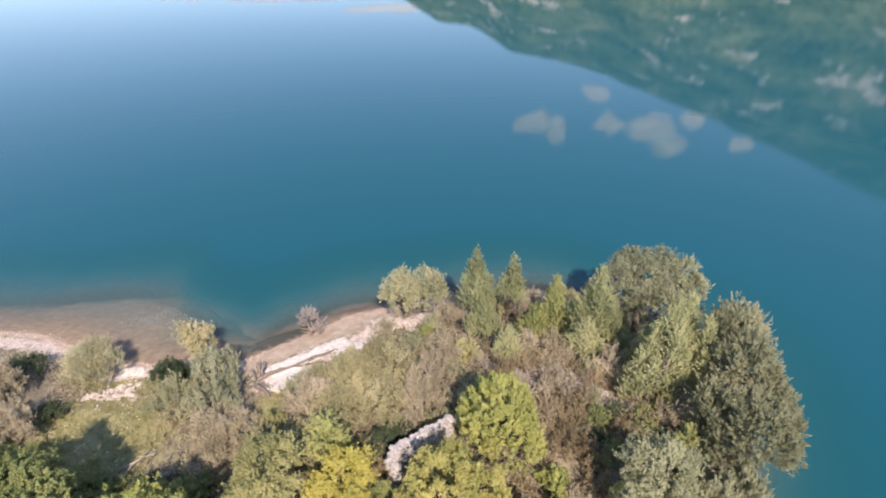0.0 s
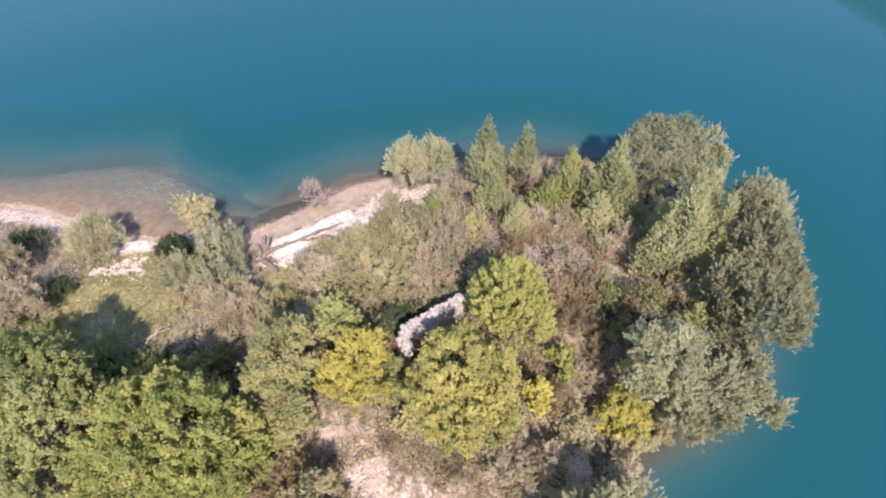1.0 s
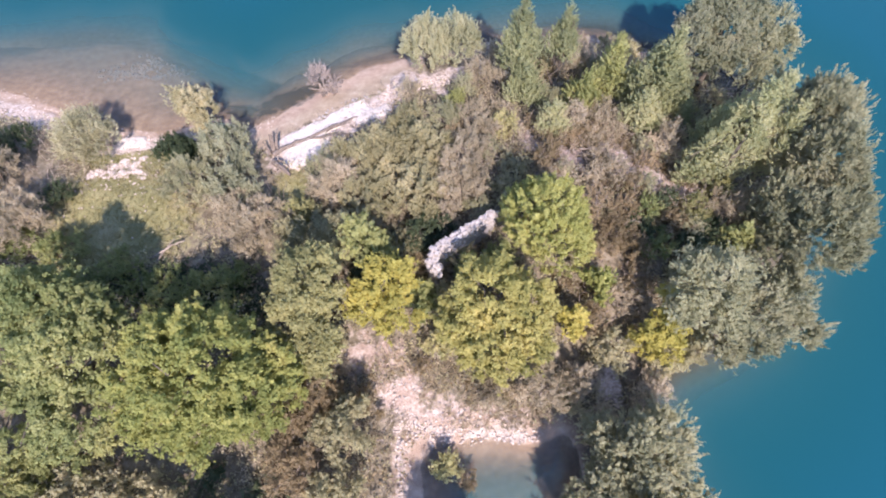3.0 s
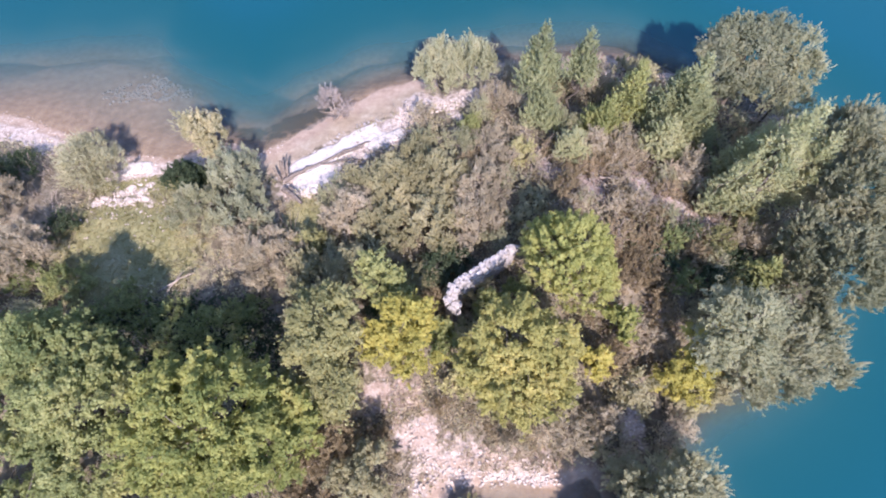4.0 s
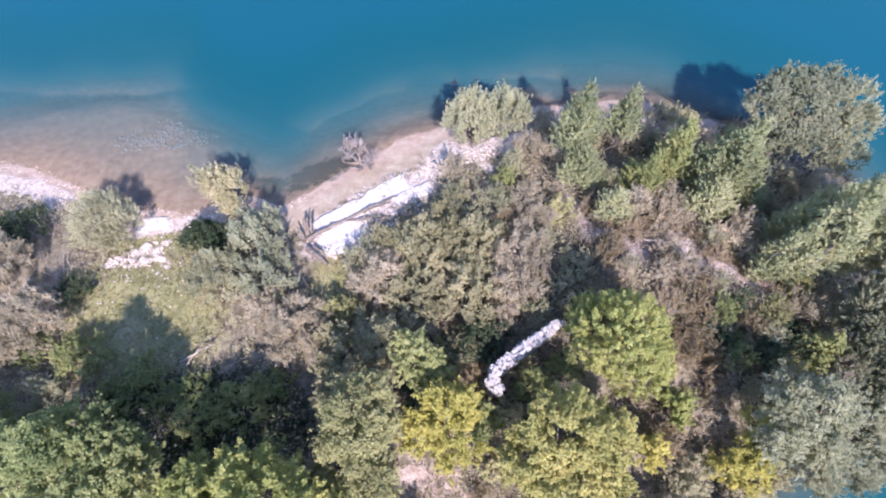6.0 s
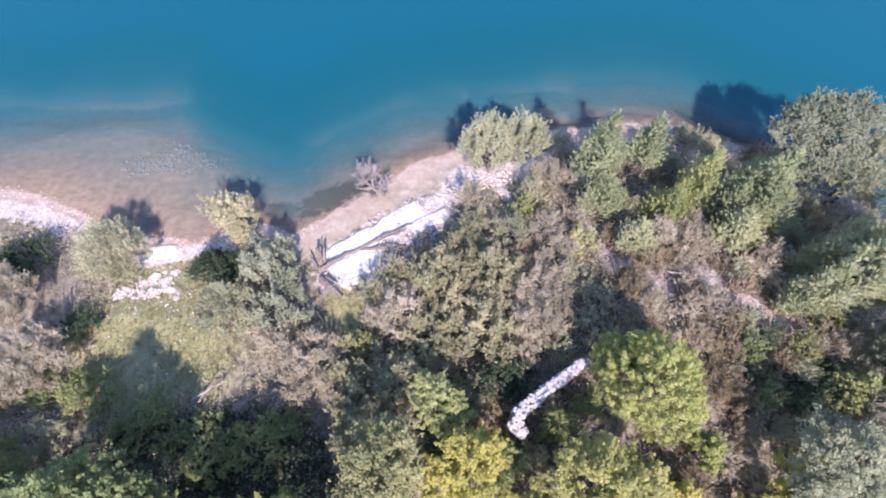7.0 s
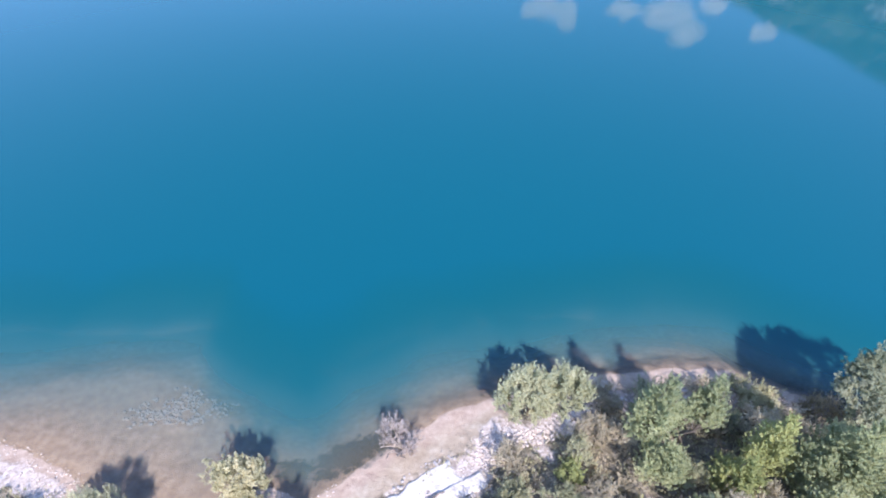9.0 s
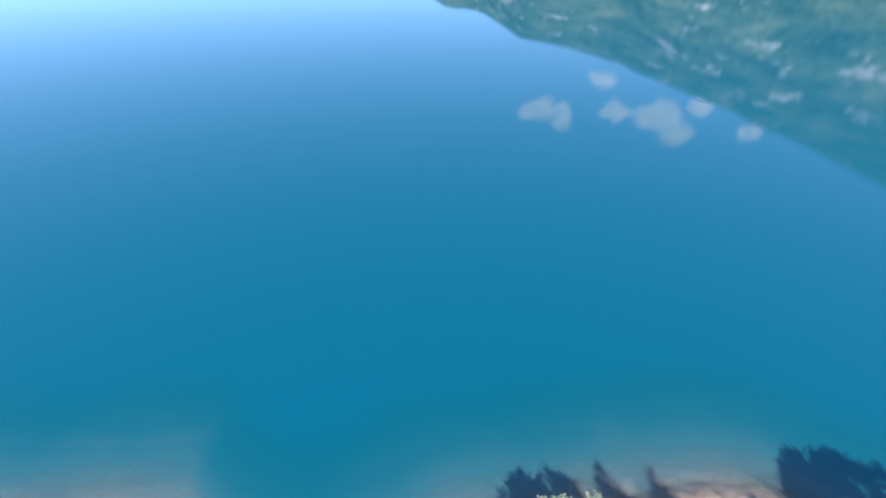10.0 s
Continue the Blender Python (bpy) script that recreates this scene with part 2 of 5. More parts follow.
def lattice(ix, iy, seed):
    h = (ix * 374761393 + iy * 668265263 + seed * 974711) & 0x7FFFFFFF
    h = ((h ^ (h >> 13)) * 1274126177) & 0x7FFFFFFF
    return ((h ^ (h >> 16)) & 0xFFFF) / 65535.0


def roughness(x, y, scale, seed=0, octaves=4):
    """Smooth noise about 0, -0.5 to 0.5, with features of that many metres."""
    total, gain, norm = 0.0, 1.0, 0.0
    for octave in range(octaves):
        u, v = np.asarray(x) / scale * 2**octave, np.asarray(y) / scale * 2**octave
        iu, iv = np.floor(u).astype(np.int64), np.floor(v).astype(np.int64)
        fu, fv = u - iu, v - iv
        fu, fv = fu * fu * (3 - 2 * fu), fv * fv * (3 - 2 * fv)
        s = seed + octave * 17
        low = lattice(iu, iv, s) * (1 - fu) + lattice(iu + 1, iv, s) * fu
        high = lattice(iu, iv + 1, s) * (1 - fu) + lattice(iu + 1, iv + 1, s) * fu
        total, norm, gain = total + gain * (low * (1 - fv) + high * fv), norm + gain, gain * 0.5
    return total / norm - 0.5


def tubes(paths, sides=6):
    """Tapered tubes along paths of (points, radii)."""
    verts, faces, base = [], [], 0
    for points, radii in paths:
        points = np.asarray(points, float)
        ways = unit(np.gradient(points, axis=0))
        side = unit(np.cross(ways, np.where(np.abs(ways[:, 2:]) > 0.9, [[1.0, 0, 0]], [[0, 0, 1.0]])))
        up = np.cross(side, ways)
        turn = np.arange(sides) * 2 * np.pi / sides
        ring = side[:, None] * np.cos(turn)[:, None] + up[:, None] * np.sin(turn)[:, None]
        verts.append((points[:, None] + ring * np.asarray(radii)[:, None, None]).reshape(-1, 3))
        for k in range(len(points) - 1):
            for s in range(sides):
                a, b = base + k * sides + s, base + k * sides + (s + 1) % sides
                faces.append((a, b, b + sides, a + sides))
        base += len(points) * sides
    return np.concatenate(verts), np.array(faces)


def bent(rng, start, end, steps=5, wobble=0.12):
    """A slightly crooked line between two points."""
    start, end = np.asarray(start, float), np.asarray(end, float)
    t = np.linspace(0, 1, steps)[:, None]
    line = start + (end - start) * t
    line[1:-1] += rng.normal(0, wobble * np.linalg.norm(end - start) / 3, (steps - 2, 3))
    line[:, 2] += (np.sin(t * np.pi) * 0.06 * np.linalg.norm(end - start))[:, 0]
    return line


def slivers(centres, along, normal, length, width):
    """Small narrow leaves, one triangle each: points and faces."""
    along = unit(along)
    side = unit(np.cross(normal, along))
    half, wide = length[:, None] * 0.5, width[:, None] * 0.62
    corners = np.stack([centres - along * half + side * wide, centres + along * half, centres - along * half * 0.8 - side * wide], 1)
    return corners.reshape(-1, 3), np.arange(len(centres) * 3).reshape(-1, 3)


# ---- lie of the land ----
SHORE = np.array([
    (-400, 60), (-120, 38), (-60, 33), (-40, 31), (-33, 30.7), (-29, 30.1), (-26, 29.0), (-23.5, 27.6), (-21.3, 27.0), (-18.6, 26.5), (-16.5, 27.6),
    (-15.2, 27.8), (-13.6, 26.9), (-12.4, 27.4), (-11.2, 28.4), (-9.4, 29.9), (-7, 31.4), (-4.8, 32.4), (-1.5, 33.3), (3, 33.9), (6.4, 34.3), (9.6, 34.0),
    (11.3, 33.1), (12.8, 32.4), (14.6, 31.7), (16.6, 30.6), (18.9, 28.7), (19.2, 26.6), (18.4, 23.2), (17.2, 19.5), (15.2, 16.4), (13, 14.2), (11, 13.0), (9.4, 12.3), (8.2, 11.4),
    (7.4, 9.8), (7.1, 7), (7.4, 3), (7.6, -2), (6, -9), (2, -16), (-1, -25), (-8, -60), (-20, -160), (-60, -400), (-400, -400)])
POND = np.array([(4.2, 4.2), (4.1, 5), (4.4, 8.0), (3.7, 8.9), (2, 8.75), (-2.3, 8.7), (-3.0, 7.9),
    (-3.1, 5), (-2.9, 4.0), (-1, 3.5), (2.5, 3.6)])


# the width of the shallow shelf off the north shore, from west to east
SHELF = [(-40, -30, -24, -21, -18.5, -16.5, -14.5, -12, -9, -5, 0, 6, 10, 13), (3.6, 3.8, 6.3, 7.2, 4.6, 3.0, 2.2, 2.5, 2.3, 1.6, 1.6, 1.7, 1.7, 1.2)]


def signed(x, y, outline):
    best, inside = np.full(x.shape, 1e9), np.zeros(x.shape, bool)
    for (ax, ay), (bx, by) in zip(outline, np.roll(outline, -1, 0)):
        dx, dy = bx - ax, by - ay
        t = np.clip(((x - ax) * dx + (y - ay) * dy) / (dx * dx + dy * dy), 0, 1)
        best = np.minimum(best, np.hypot(x - ax - t * dx, y - ay - t * dy))
        inside ^= ((ay > y) != (by > y)) & (x < dx * (y - ay) / (dy if dy else 1e-9) + ax)
    return np.where(inside, best, -best)


def inland(x, y):
    """Metres from the waterline, above zero on land."""
    x, y = np.asarray(x, float), np.asarray(y, float)
    return np.minimum(signed(x, y, SHORE), -signed(x, y, POND))


def ease(v, a, b):
    t = np.clip((v - a) / (b - a), 0, 1)
    return t * t * (3 - 2 * t)


def height(x, y):
    x, y = np.asarray(x, float), np.asarray(y, float)
    d = inland(x, y) + roughness(x, y, 2.2, 3) * 0.9 + roughness(x, y, 0.7, 8, 2) * 0.25
    knoll = 1.9 * np.exp(-(((x - 4.5) / 8.5) ** 2) - ((y - 20.5) / 5.5) ** 2) * ease(d, 0, 5)
    bank = 0.3 * ease(d, 6, 16) * ease(-x, 2, 12)
    land = 0.17 * np.minimum(d, 4.5) + knoll + bank + roughness(x, y, 1.5, 5) * 0.22 * ease(d, 0.3, 2)
    steep = 0.42 + 0.15 * ease(x, 0, 5) + 0.4 * np.maximum(ease(x, 8, 18), ease(-y, -15, -11))
    steep = np.where((np.abs(x - 0.6) < 4.2) & (y > 2.5) & (y < 10), 0.55, steep)
    out = -d + (d - inland(x, y)) * ease(-d, 0.3, 2.5)
    bed = -np.minimum(steep * out + (0.06 - 0.025 * ease(-x, 12, 18)) * out * out, 14)
    wide = np.interp(x, SHELF[0], SHELF[1]) + roughness(x, y, 2.5, 12, 3) * 1.2
    past = np.maximum(out - wide, 0)
    shelf = -np.minimum(1.0 * (np.minimum(out, wide) / wide) ** 1.15 + 0.5 * past + 0.12 * past * past, 14)
    north = ease(y, 22, 25) * (1 - ease(x, 8, 13))
    bed = bed * (1 - north) + shelf * north + roughness(x, y, 1.1, 9) * 0.08 * ease(out, 0.2, 1.5)
    bed = bed * (1 - 0.35 * ease(weed_zone(x, y), 0.5, 0.95)) * (1 - 0.22 * ease(near_spot(x, y, -20.3, 32.2, 2.6, 1.3, -20), 0.2, 0.8))
    far = ease(np.hypot(x, y), 150, 700)
    return np.where(d > 0, land * (1 - far) + 3 * far, bed)


def weed_zone(x, y):
    return np.maximum(near_spot(x, y, -11.5, 29.6, 2.5, 1.0, 22), near_spot(x, y, -14.2, 28.9, 1.0, 0.7))


def ground_z(x, y):
    return float(height(np.array([x]), np.array([y]))[0])


def spread(a, b, step, reach, growth=1.45):
    """Even lines from a to b that widen outwards to reach."""
    mid = list(np.arange(a, b, step))
    low, high, gap = [a], [mid[-1]], step
    while low[-1] > -reach:
        gap *= growth
        low.append(low[-1] - gap), high.append(high[-1] + gap)
    return np.array(low[:0:-1] + mid + high[1:])


def near_line(x, y, points, width):
    """1 on a polyline, 0 a width away from it."""
    best = np.full(np.shape(x), 1e9)
    for (ax, ay), (bx, by) in zip(points, points[1:]):
        dx, dy = bx - ax, by - ay
        t = np.clip(((x - ax) * dx + (y - ay) * dy) / (dx * dx + dy * dy), 0, 1)
        best = np.minimum(best, np.hypot(x - ax - t * dx, y - ay - t * dy))
    return np.clip(1 - 0.5 * best / width, 0, 1)


def near_spot(x, y, cx, cy, rx, ry, turn=0.0):
    c, s = math.cos(radians(turn)), math.sin(radians(turn))
    u, v = (x - cx) * c + (y - cy) * s, -(x - cx) * s + (y - cy) * c
    return np.clip(1 - 0.5 * np.sqrt((u / rx) ** 2 + (v / ry) ** 2), 0, 1)


def pale_zone(x, y):
    gravel = np.maximum.reduce([0.58 * near_line(x, y, [(-3.4, 9.3), (-0.4, 9.2)], 0.6), 0.9 * near_line(x, y, [(-0.4, 9.15), (1.7, 9.0)], 0.35), 0.85 * near_spot(x, y, 1.1, 9.5, 0.9, 0.6), 0.8 * near_spot(x, y, -2.4, 10.4, 0.9, 0.6)])
    strip = 0.6 * near_line(x, y, [(-4.2, 10.2), (-4.0, 7.5), (-3.7, 4.0)], 0.5)
    bank = near_line(x, y, [(-31, 29.0), (-28, 28.6), (-25.6, 27.6)], 0.6)
    west = near_line(x, y, [(-21.6, 25.4), (-19.5, 25.8), (-16.6, 26.4)], 0.45)
    scatter = 0.62 * near_line(x, y, [(-21.8, 23.5), (-20.0, 24.2), (-19.0, 23.6)], 0.6)
    slab = np.maximum(near_line(x, y, [(-11.0, 25.2), (-8.5, 26.6), (-5.6, 28.0)], 1.0), near_line(x, y, [(-10.8, 24.2), (-8.9, 24.8)], 0.8))
    head = np.maximum(near_line(x, y, [(-5.0, 28.7), (-4.0, 30.5), (-2.4, 30.2), (0.4, 31.0)], 0.65), near_line(x, y, [(-2.4, 30.2), (-1.7, 28.8)], 0.35))
    spur = near_spot(x, y, 6.0, 11.2, 0.7, 0.8)
    return np.maximum.reduce([gravel, strip, bank, west, scatter, slab, head, spur])


def trail_zone(x, y):
    way = [(2.2, 26.4), (2.8, 25.0), (3.2, 24.1), (4.6, 23.8), (6.2, 23.2), (8.0, 22.4), (9.5, 22.0), (10.9, 20.9)]
    fork = [(5.6, 23.7), (7.9, 24.0)]
    main = np.maximum(near_line(x, y, way, 0.52), near_line(x, y, fork, 0.35)) * (0.9 + 1.2 * roughness(x, y, 1.1, 63, 3))
    scrub = near_line(x, y, way[2:], 1.5) * (0.64 + 1.9 * roughness(x, y, 0.9, 66, 3))
    south = near_line(x, y, [(-6.2, 13.0), (-4.7, 12.3), (-3.9, 11.0), (-2.8, 9.8), (0.8, 9.4)], 1.1) * (0.84 + 1.1 * roughness(x, y, 0.9, 64, 3))
    north = near_line(x, y, [(1.2, 31.6), (4.5, 32.4), (9.0, 32.2), (11.6, 31.4)], 0.9) * (0.74 + 1.2 * roughness(x, y, 0.9, 68, 3))
    return np.clip(np.maximum.reduce([main, scrub, south, north]), 0, 1)


def sand_zone(x, y):
    return near_line(x, y, [(-12.4, 26.3), (-8.6, 28.9), (-4.5, 31.0)], 1.1)


def lawn_zone(x, y):
    return np.maximum.reduce([near_spot(x, y, -19.3, 20.6, 3.8, 4.0), near_spot(x, y, -10.2, 21.8, 1.0, 1.8), near_spot(x, y, -19, 25, 4.5, 1.0)])


def build_ground():
    xs, ys = spread(-38, 27, 0.25, 3600), spread(-4, 44, 0.25, 3600)
    x, y = np.meshgrid(xs, ys)
    z = height(x, y)
    w, h = len(xs), len(ys)
    i = (np.arange(h - 1)[:, None] * w + np.arange(w - 1)).ravel()
    faces = np.stack([i, i + 1, i + 1 + w, i + w], 1)
    ground = quick_mesh("ground", np.stack([x, y, z], -1).reshape(-1, 3), faces, True)
    for name, values in (("lawn", lawn_zone(x, y)), ("pale", pale_zone(x, y)), ("trail", trail_zone(x, y)), ("sand", sand_zone(x, y)),
                         ("weed", weed_zone(x, y)), ("beach", np.maximum(ease(y, 22, 26) * (1 - ease(x, 12, 15)), ease(-x, -5.0, -3.5)))):
        ground.attributes.new(name, "FLOAT", "POINT").data.foreach_set("value", values.ravel().astype(np.float32))
    ground = tagged(link("ground", ground, GROUND), "wooded stony spit with a pale limestone shore and shelving lake bed", "ground", kind="structure")
    xs, ys = spread(-38, 27, 0.5, 3600), spread(-4, 44, 0.5, 3600)
    x, y = np.meshgrid(xs, ys)
    w, h = len(xs), len(ys)
    i = (np.arange(h - 1)[:, None] * w + np.arange(w - 1)).ravel()
    water = quick_mesh("water", np.stack([x, y, np.zeros_like(x)], -1).reshape(-1, 3), np.stack([i, i + 1, i + 1 + w, i + w], 1), True)
    depth = np.maximum(-height(x, y), 0)
    depth[np.hypot(x, y) > 60] = 14
    water.attributes.new("depth", "FLOAT", "POINT").data.foreach_set("value", depth.ravel().astype(np.float32))
    tagged(link("water", water, WATER), "calm turquoise lake water mirroring the sky", "water", kind="structure")
    return ground


ground = build_ground()


def build_mountain():
    """The far shore: a wooded ridge that climbs to the east, seen only in the lake's mirror."""
    rise_at = [-40, -14, -3.1, 0.5, 4.4, 7.9, 15.4, 23.4, 31, 36, 42, 60, 90, 130]
    rise = [2.0, 5.5, 9.0, 11.2, 11.8, 13.6, 15.2, 17.4, 19.5, 20.7, 22.0, 22.5, 16, 8]
    azimuth, steps = np.radians(np.arange(-38, 126, 0.35)), np.linspace(0, 1, 70)
    a, s = np.meshgrid(azimuth, steps)
    crest = np.interp(np.degrees(a), rise_at, rise) + roughness(np.degrees(a), 0 * a, 6.0, 21, 4) * 1.1
    foot, top = 520 + 260 * ease(-np.degrees(a), -30, 30), 1250.0
    far = foot + (top + 250 - foot) * s
    full = np.tan(np.radians(crest)) * top - 34
    climb = np.clip((far - foot) / (top - foot), 0, 1)
    profile = climb ** 0.85 * (1 - 0.55 * np.clip((far - top) / 250, 0, 1))
    x, y = far * np.sin(a), far * np.cos(a)
    z = full * profile + roughness(x, y, 130, 23, 5) * 75 * np.sin(np.pi * np.clip(climb, 0, 1)) - 2
    w = len(azimuth)
    i = (np.arange(len(steps) - 1)[:, None] * w + np.arange(w - 1)).ravel()
    mesh = quick_mesh("backdrop", np.stack([x, y, z], -1).reshape(-1, 3), np.stack([i, i + 1, i + 1 + w, i + w], 1), True)
    tagged(link("backdrop", mesh, MOUNTAIN), "steep wooded mountainside with pale cliffs across the lake", "mountain", kind="structure")


build_mountain()


def build_cloud(azimuth, rise, size, seed, long=1.0):
    rng = np.random.default_rng(seed)
    far = 3000.0
    a, e = radians(azimuth), radians(rise)
    centre = np.array([math.sin(a) * math.cos(e), math.cos(a) * math.cos(e), math.sin(e)]) * far
    centre = Vector(centre - (0, 0, 27))
    puffs = [(np.zeros(3), size * 0.8)] + [(rng.normal(0, 1, 3) * (size * 0.6, size * 0.4, size * 0.5), size * rng.uniform(0.4, 0.7)) for _ in range(8)]
    bm = bmesh.new()
    bmesh.ops.create_icosphere(bm, subdivisions=3, radius=1)
    for v in bm.verts:
        way = np.array(v.co.normalized())
        reach = size * 0.5
        for off, r in puffs:
            ahead = way @ off
            gap = r * r - (off @ off - ahead * ahead)
            if gap > 0:
                reach = max(reach, ahead + math.sqrt(gap))
        puff = way * reach * (1 + 0.12 * noise.noise(Vector(way * 4 + seed)))
        side = np.array([math.cos(a), -math.sin(a), 0.0])
        v.co = centre + Vector(puff + side * (puff @ side) * (long - 1))
    shell = bm.verts[:] + bm.edges[:] + bm.faces[:]
    for scale in (0.86, 0.7, 0.5):
        inner = [v for v in bmesh.ops.duplicate(bm, geom=shell)["geom"] if isinstance(v, bmesh.types.BMVert)]
        bmesh.ops.transform(bm, matrix=Matrix.Translation(centre) @ Matrix.Scale(scale, 4) @ Matrix.Translation(-centre), verts=inner)
    mesh = bpy.data.meshes.new("cloud")
    bm.to_mesh(mesh), bm.free()
    mesh.polygons.foreach_set("use_smooth", np.ones(len(mesh.polygons), bool))
    tagged(link("cloud", mesh, CLOUD), "small white fair-weather cloud over the ridge", "cloud", "clouds over the ridge", "structure")


for k, (azimuth, rise, size) in enumerate([(24.4, 21.0, 80), (22.4, 19.8, 88), (12.9, 20.2, 66), (10.4, 20.1, 55), (16.5, 16.9, 52), (26.2, 18.3, 62), (30.6, 19.9, 44), (18.5, 19.7, 54)]):
    build_cloud(azimuth, rise, size, 40 + k)
for k, (azimuth, rise, size, long) in enumerate([(-4.0, 9.5, 20, 9.0), (-13.0, 8.2, 24, 9.0), (-22.0, 7.6, 18, 9.0)]):
    build_cloud(azimuth, rise, size, 60 + k, long)


# ---- trees and bushes ----
# species: leaf length, leaf width, clump width, clump length over width, upward pull, leaves per clump, clumps per square metre of crown, disorder
SPECIES = {
    "maple": (0.10, 0.072, 0.15, 2.0, 0.75, 25, 34.0, 0.7),
    "tufted": (0.095, 0.05, 0.14, 3.6, 1.2, 75, 7.5, 0.35),
    "round": (0.085, 0.06, 0.115, 1.9, 0.85, 12, 140.0, 0.6),
    "poplar": (0.078, 0.036, 0.062, 5.0, 1.2, 20, 50.0, 0.45),
    "sapling": (0.125, 0.075, 0.10, 2.6, 1.1, 16, 13.0, 0.6),
    "airy": (0.09, 0.05, 0.11, 2.4, 0.95, 14, 92.0, 0.55),
    "willow": (0.16, 0.036, 0.065, 5.5, 1.3, 13, 100.0, 0.34),
    "bush": (0.105, 0.042, 0.075, 4.2, 1.2, 12, 58.0, 0.42),
    "dry": (0.14, 0.025, 0.075, 5.2, 1.2, 12, 50.0, 0.36),
}

# the half width of the leafy pads that a crown is made of
PADS = {"maple": 0.36, "round": 0.42, "airy": 0.42, "willow": 0.36, "bush": 0.20, "dry": 0.20}


# how loosely the leaves of a pad hang together
LOOSE = {"maple": 0.6, "round": 0.56, "airy": 0.56, "willow": 0.6, "bush": 0.72, "dry": 0.72}


def upswept(rng, r, hz, taper, density):
    """Tufts along branches that sweep upwards from a middle stem, in a cone of radius r and half height hz."""
    where, ways = [], []
    count = int(10 + 9 * r * hz * density / 8)
    for k in range(count):
        h = (k + rng.random()) / count
        a = k * 2.4 + rng.normal(0, 0.3)
        reach = r * ((1 - h) ** 0.8 * taper + (1 - taper) * math.sin(math.pi * min(1, h * 0.85 + 0.12))) * rng.uniform(0.7, 1.12) + 0.12
        rise = reach * rng.uniform(0.9, 1.5)
        foot = np.array((0, 0, hz * (1.85 * h - 1.0) - 0.25 * rise))
        tip = foot + (math.cos(a) * reach, math.sin(a) * reach, rise)
        steps = np.linspace(0.25, 1, max(3, int(reach / 0.16)))[:, None]
        line = foot + (tip - foot) * steps + rng.normal(0, 0.05, (len(steps), 3))
        line[:, 2] += 0.2 * rise * steps[:, 0] ** 2
        where.append(line), ways.append(np.repeat(unit(tip - foot + (0, 0, 0.3 * rise))[None], len(steps), 0))
    stem = np.linspace(-0.3, 1.0, max(6, int(hz * 5)))[:, None] * (0, 0, hz)
    where.append(stem + rng.normal(0, 0.05, stem.shape)), ways.append(np.repeat([[0, 0, 1.0]], len(stem), 0))
    return np.concatenate(where), np.concatenate(ways)


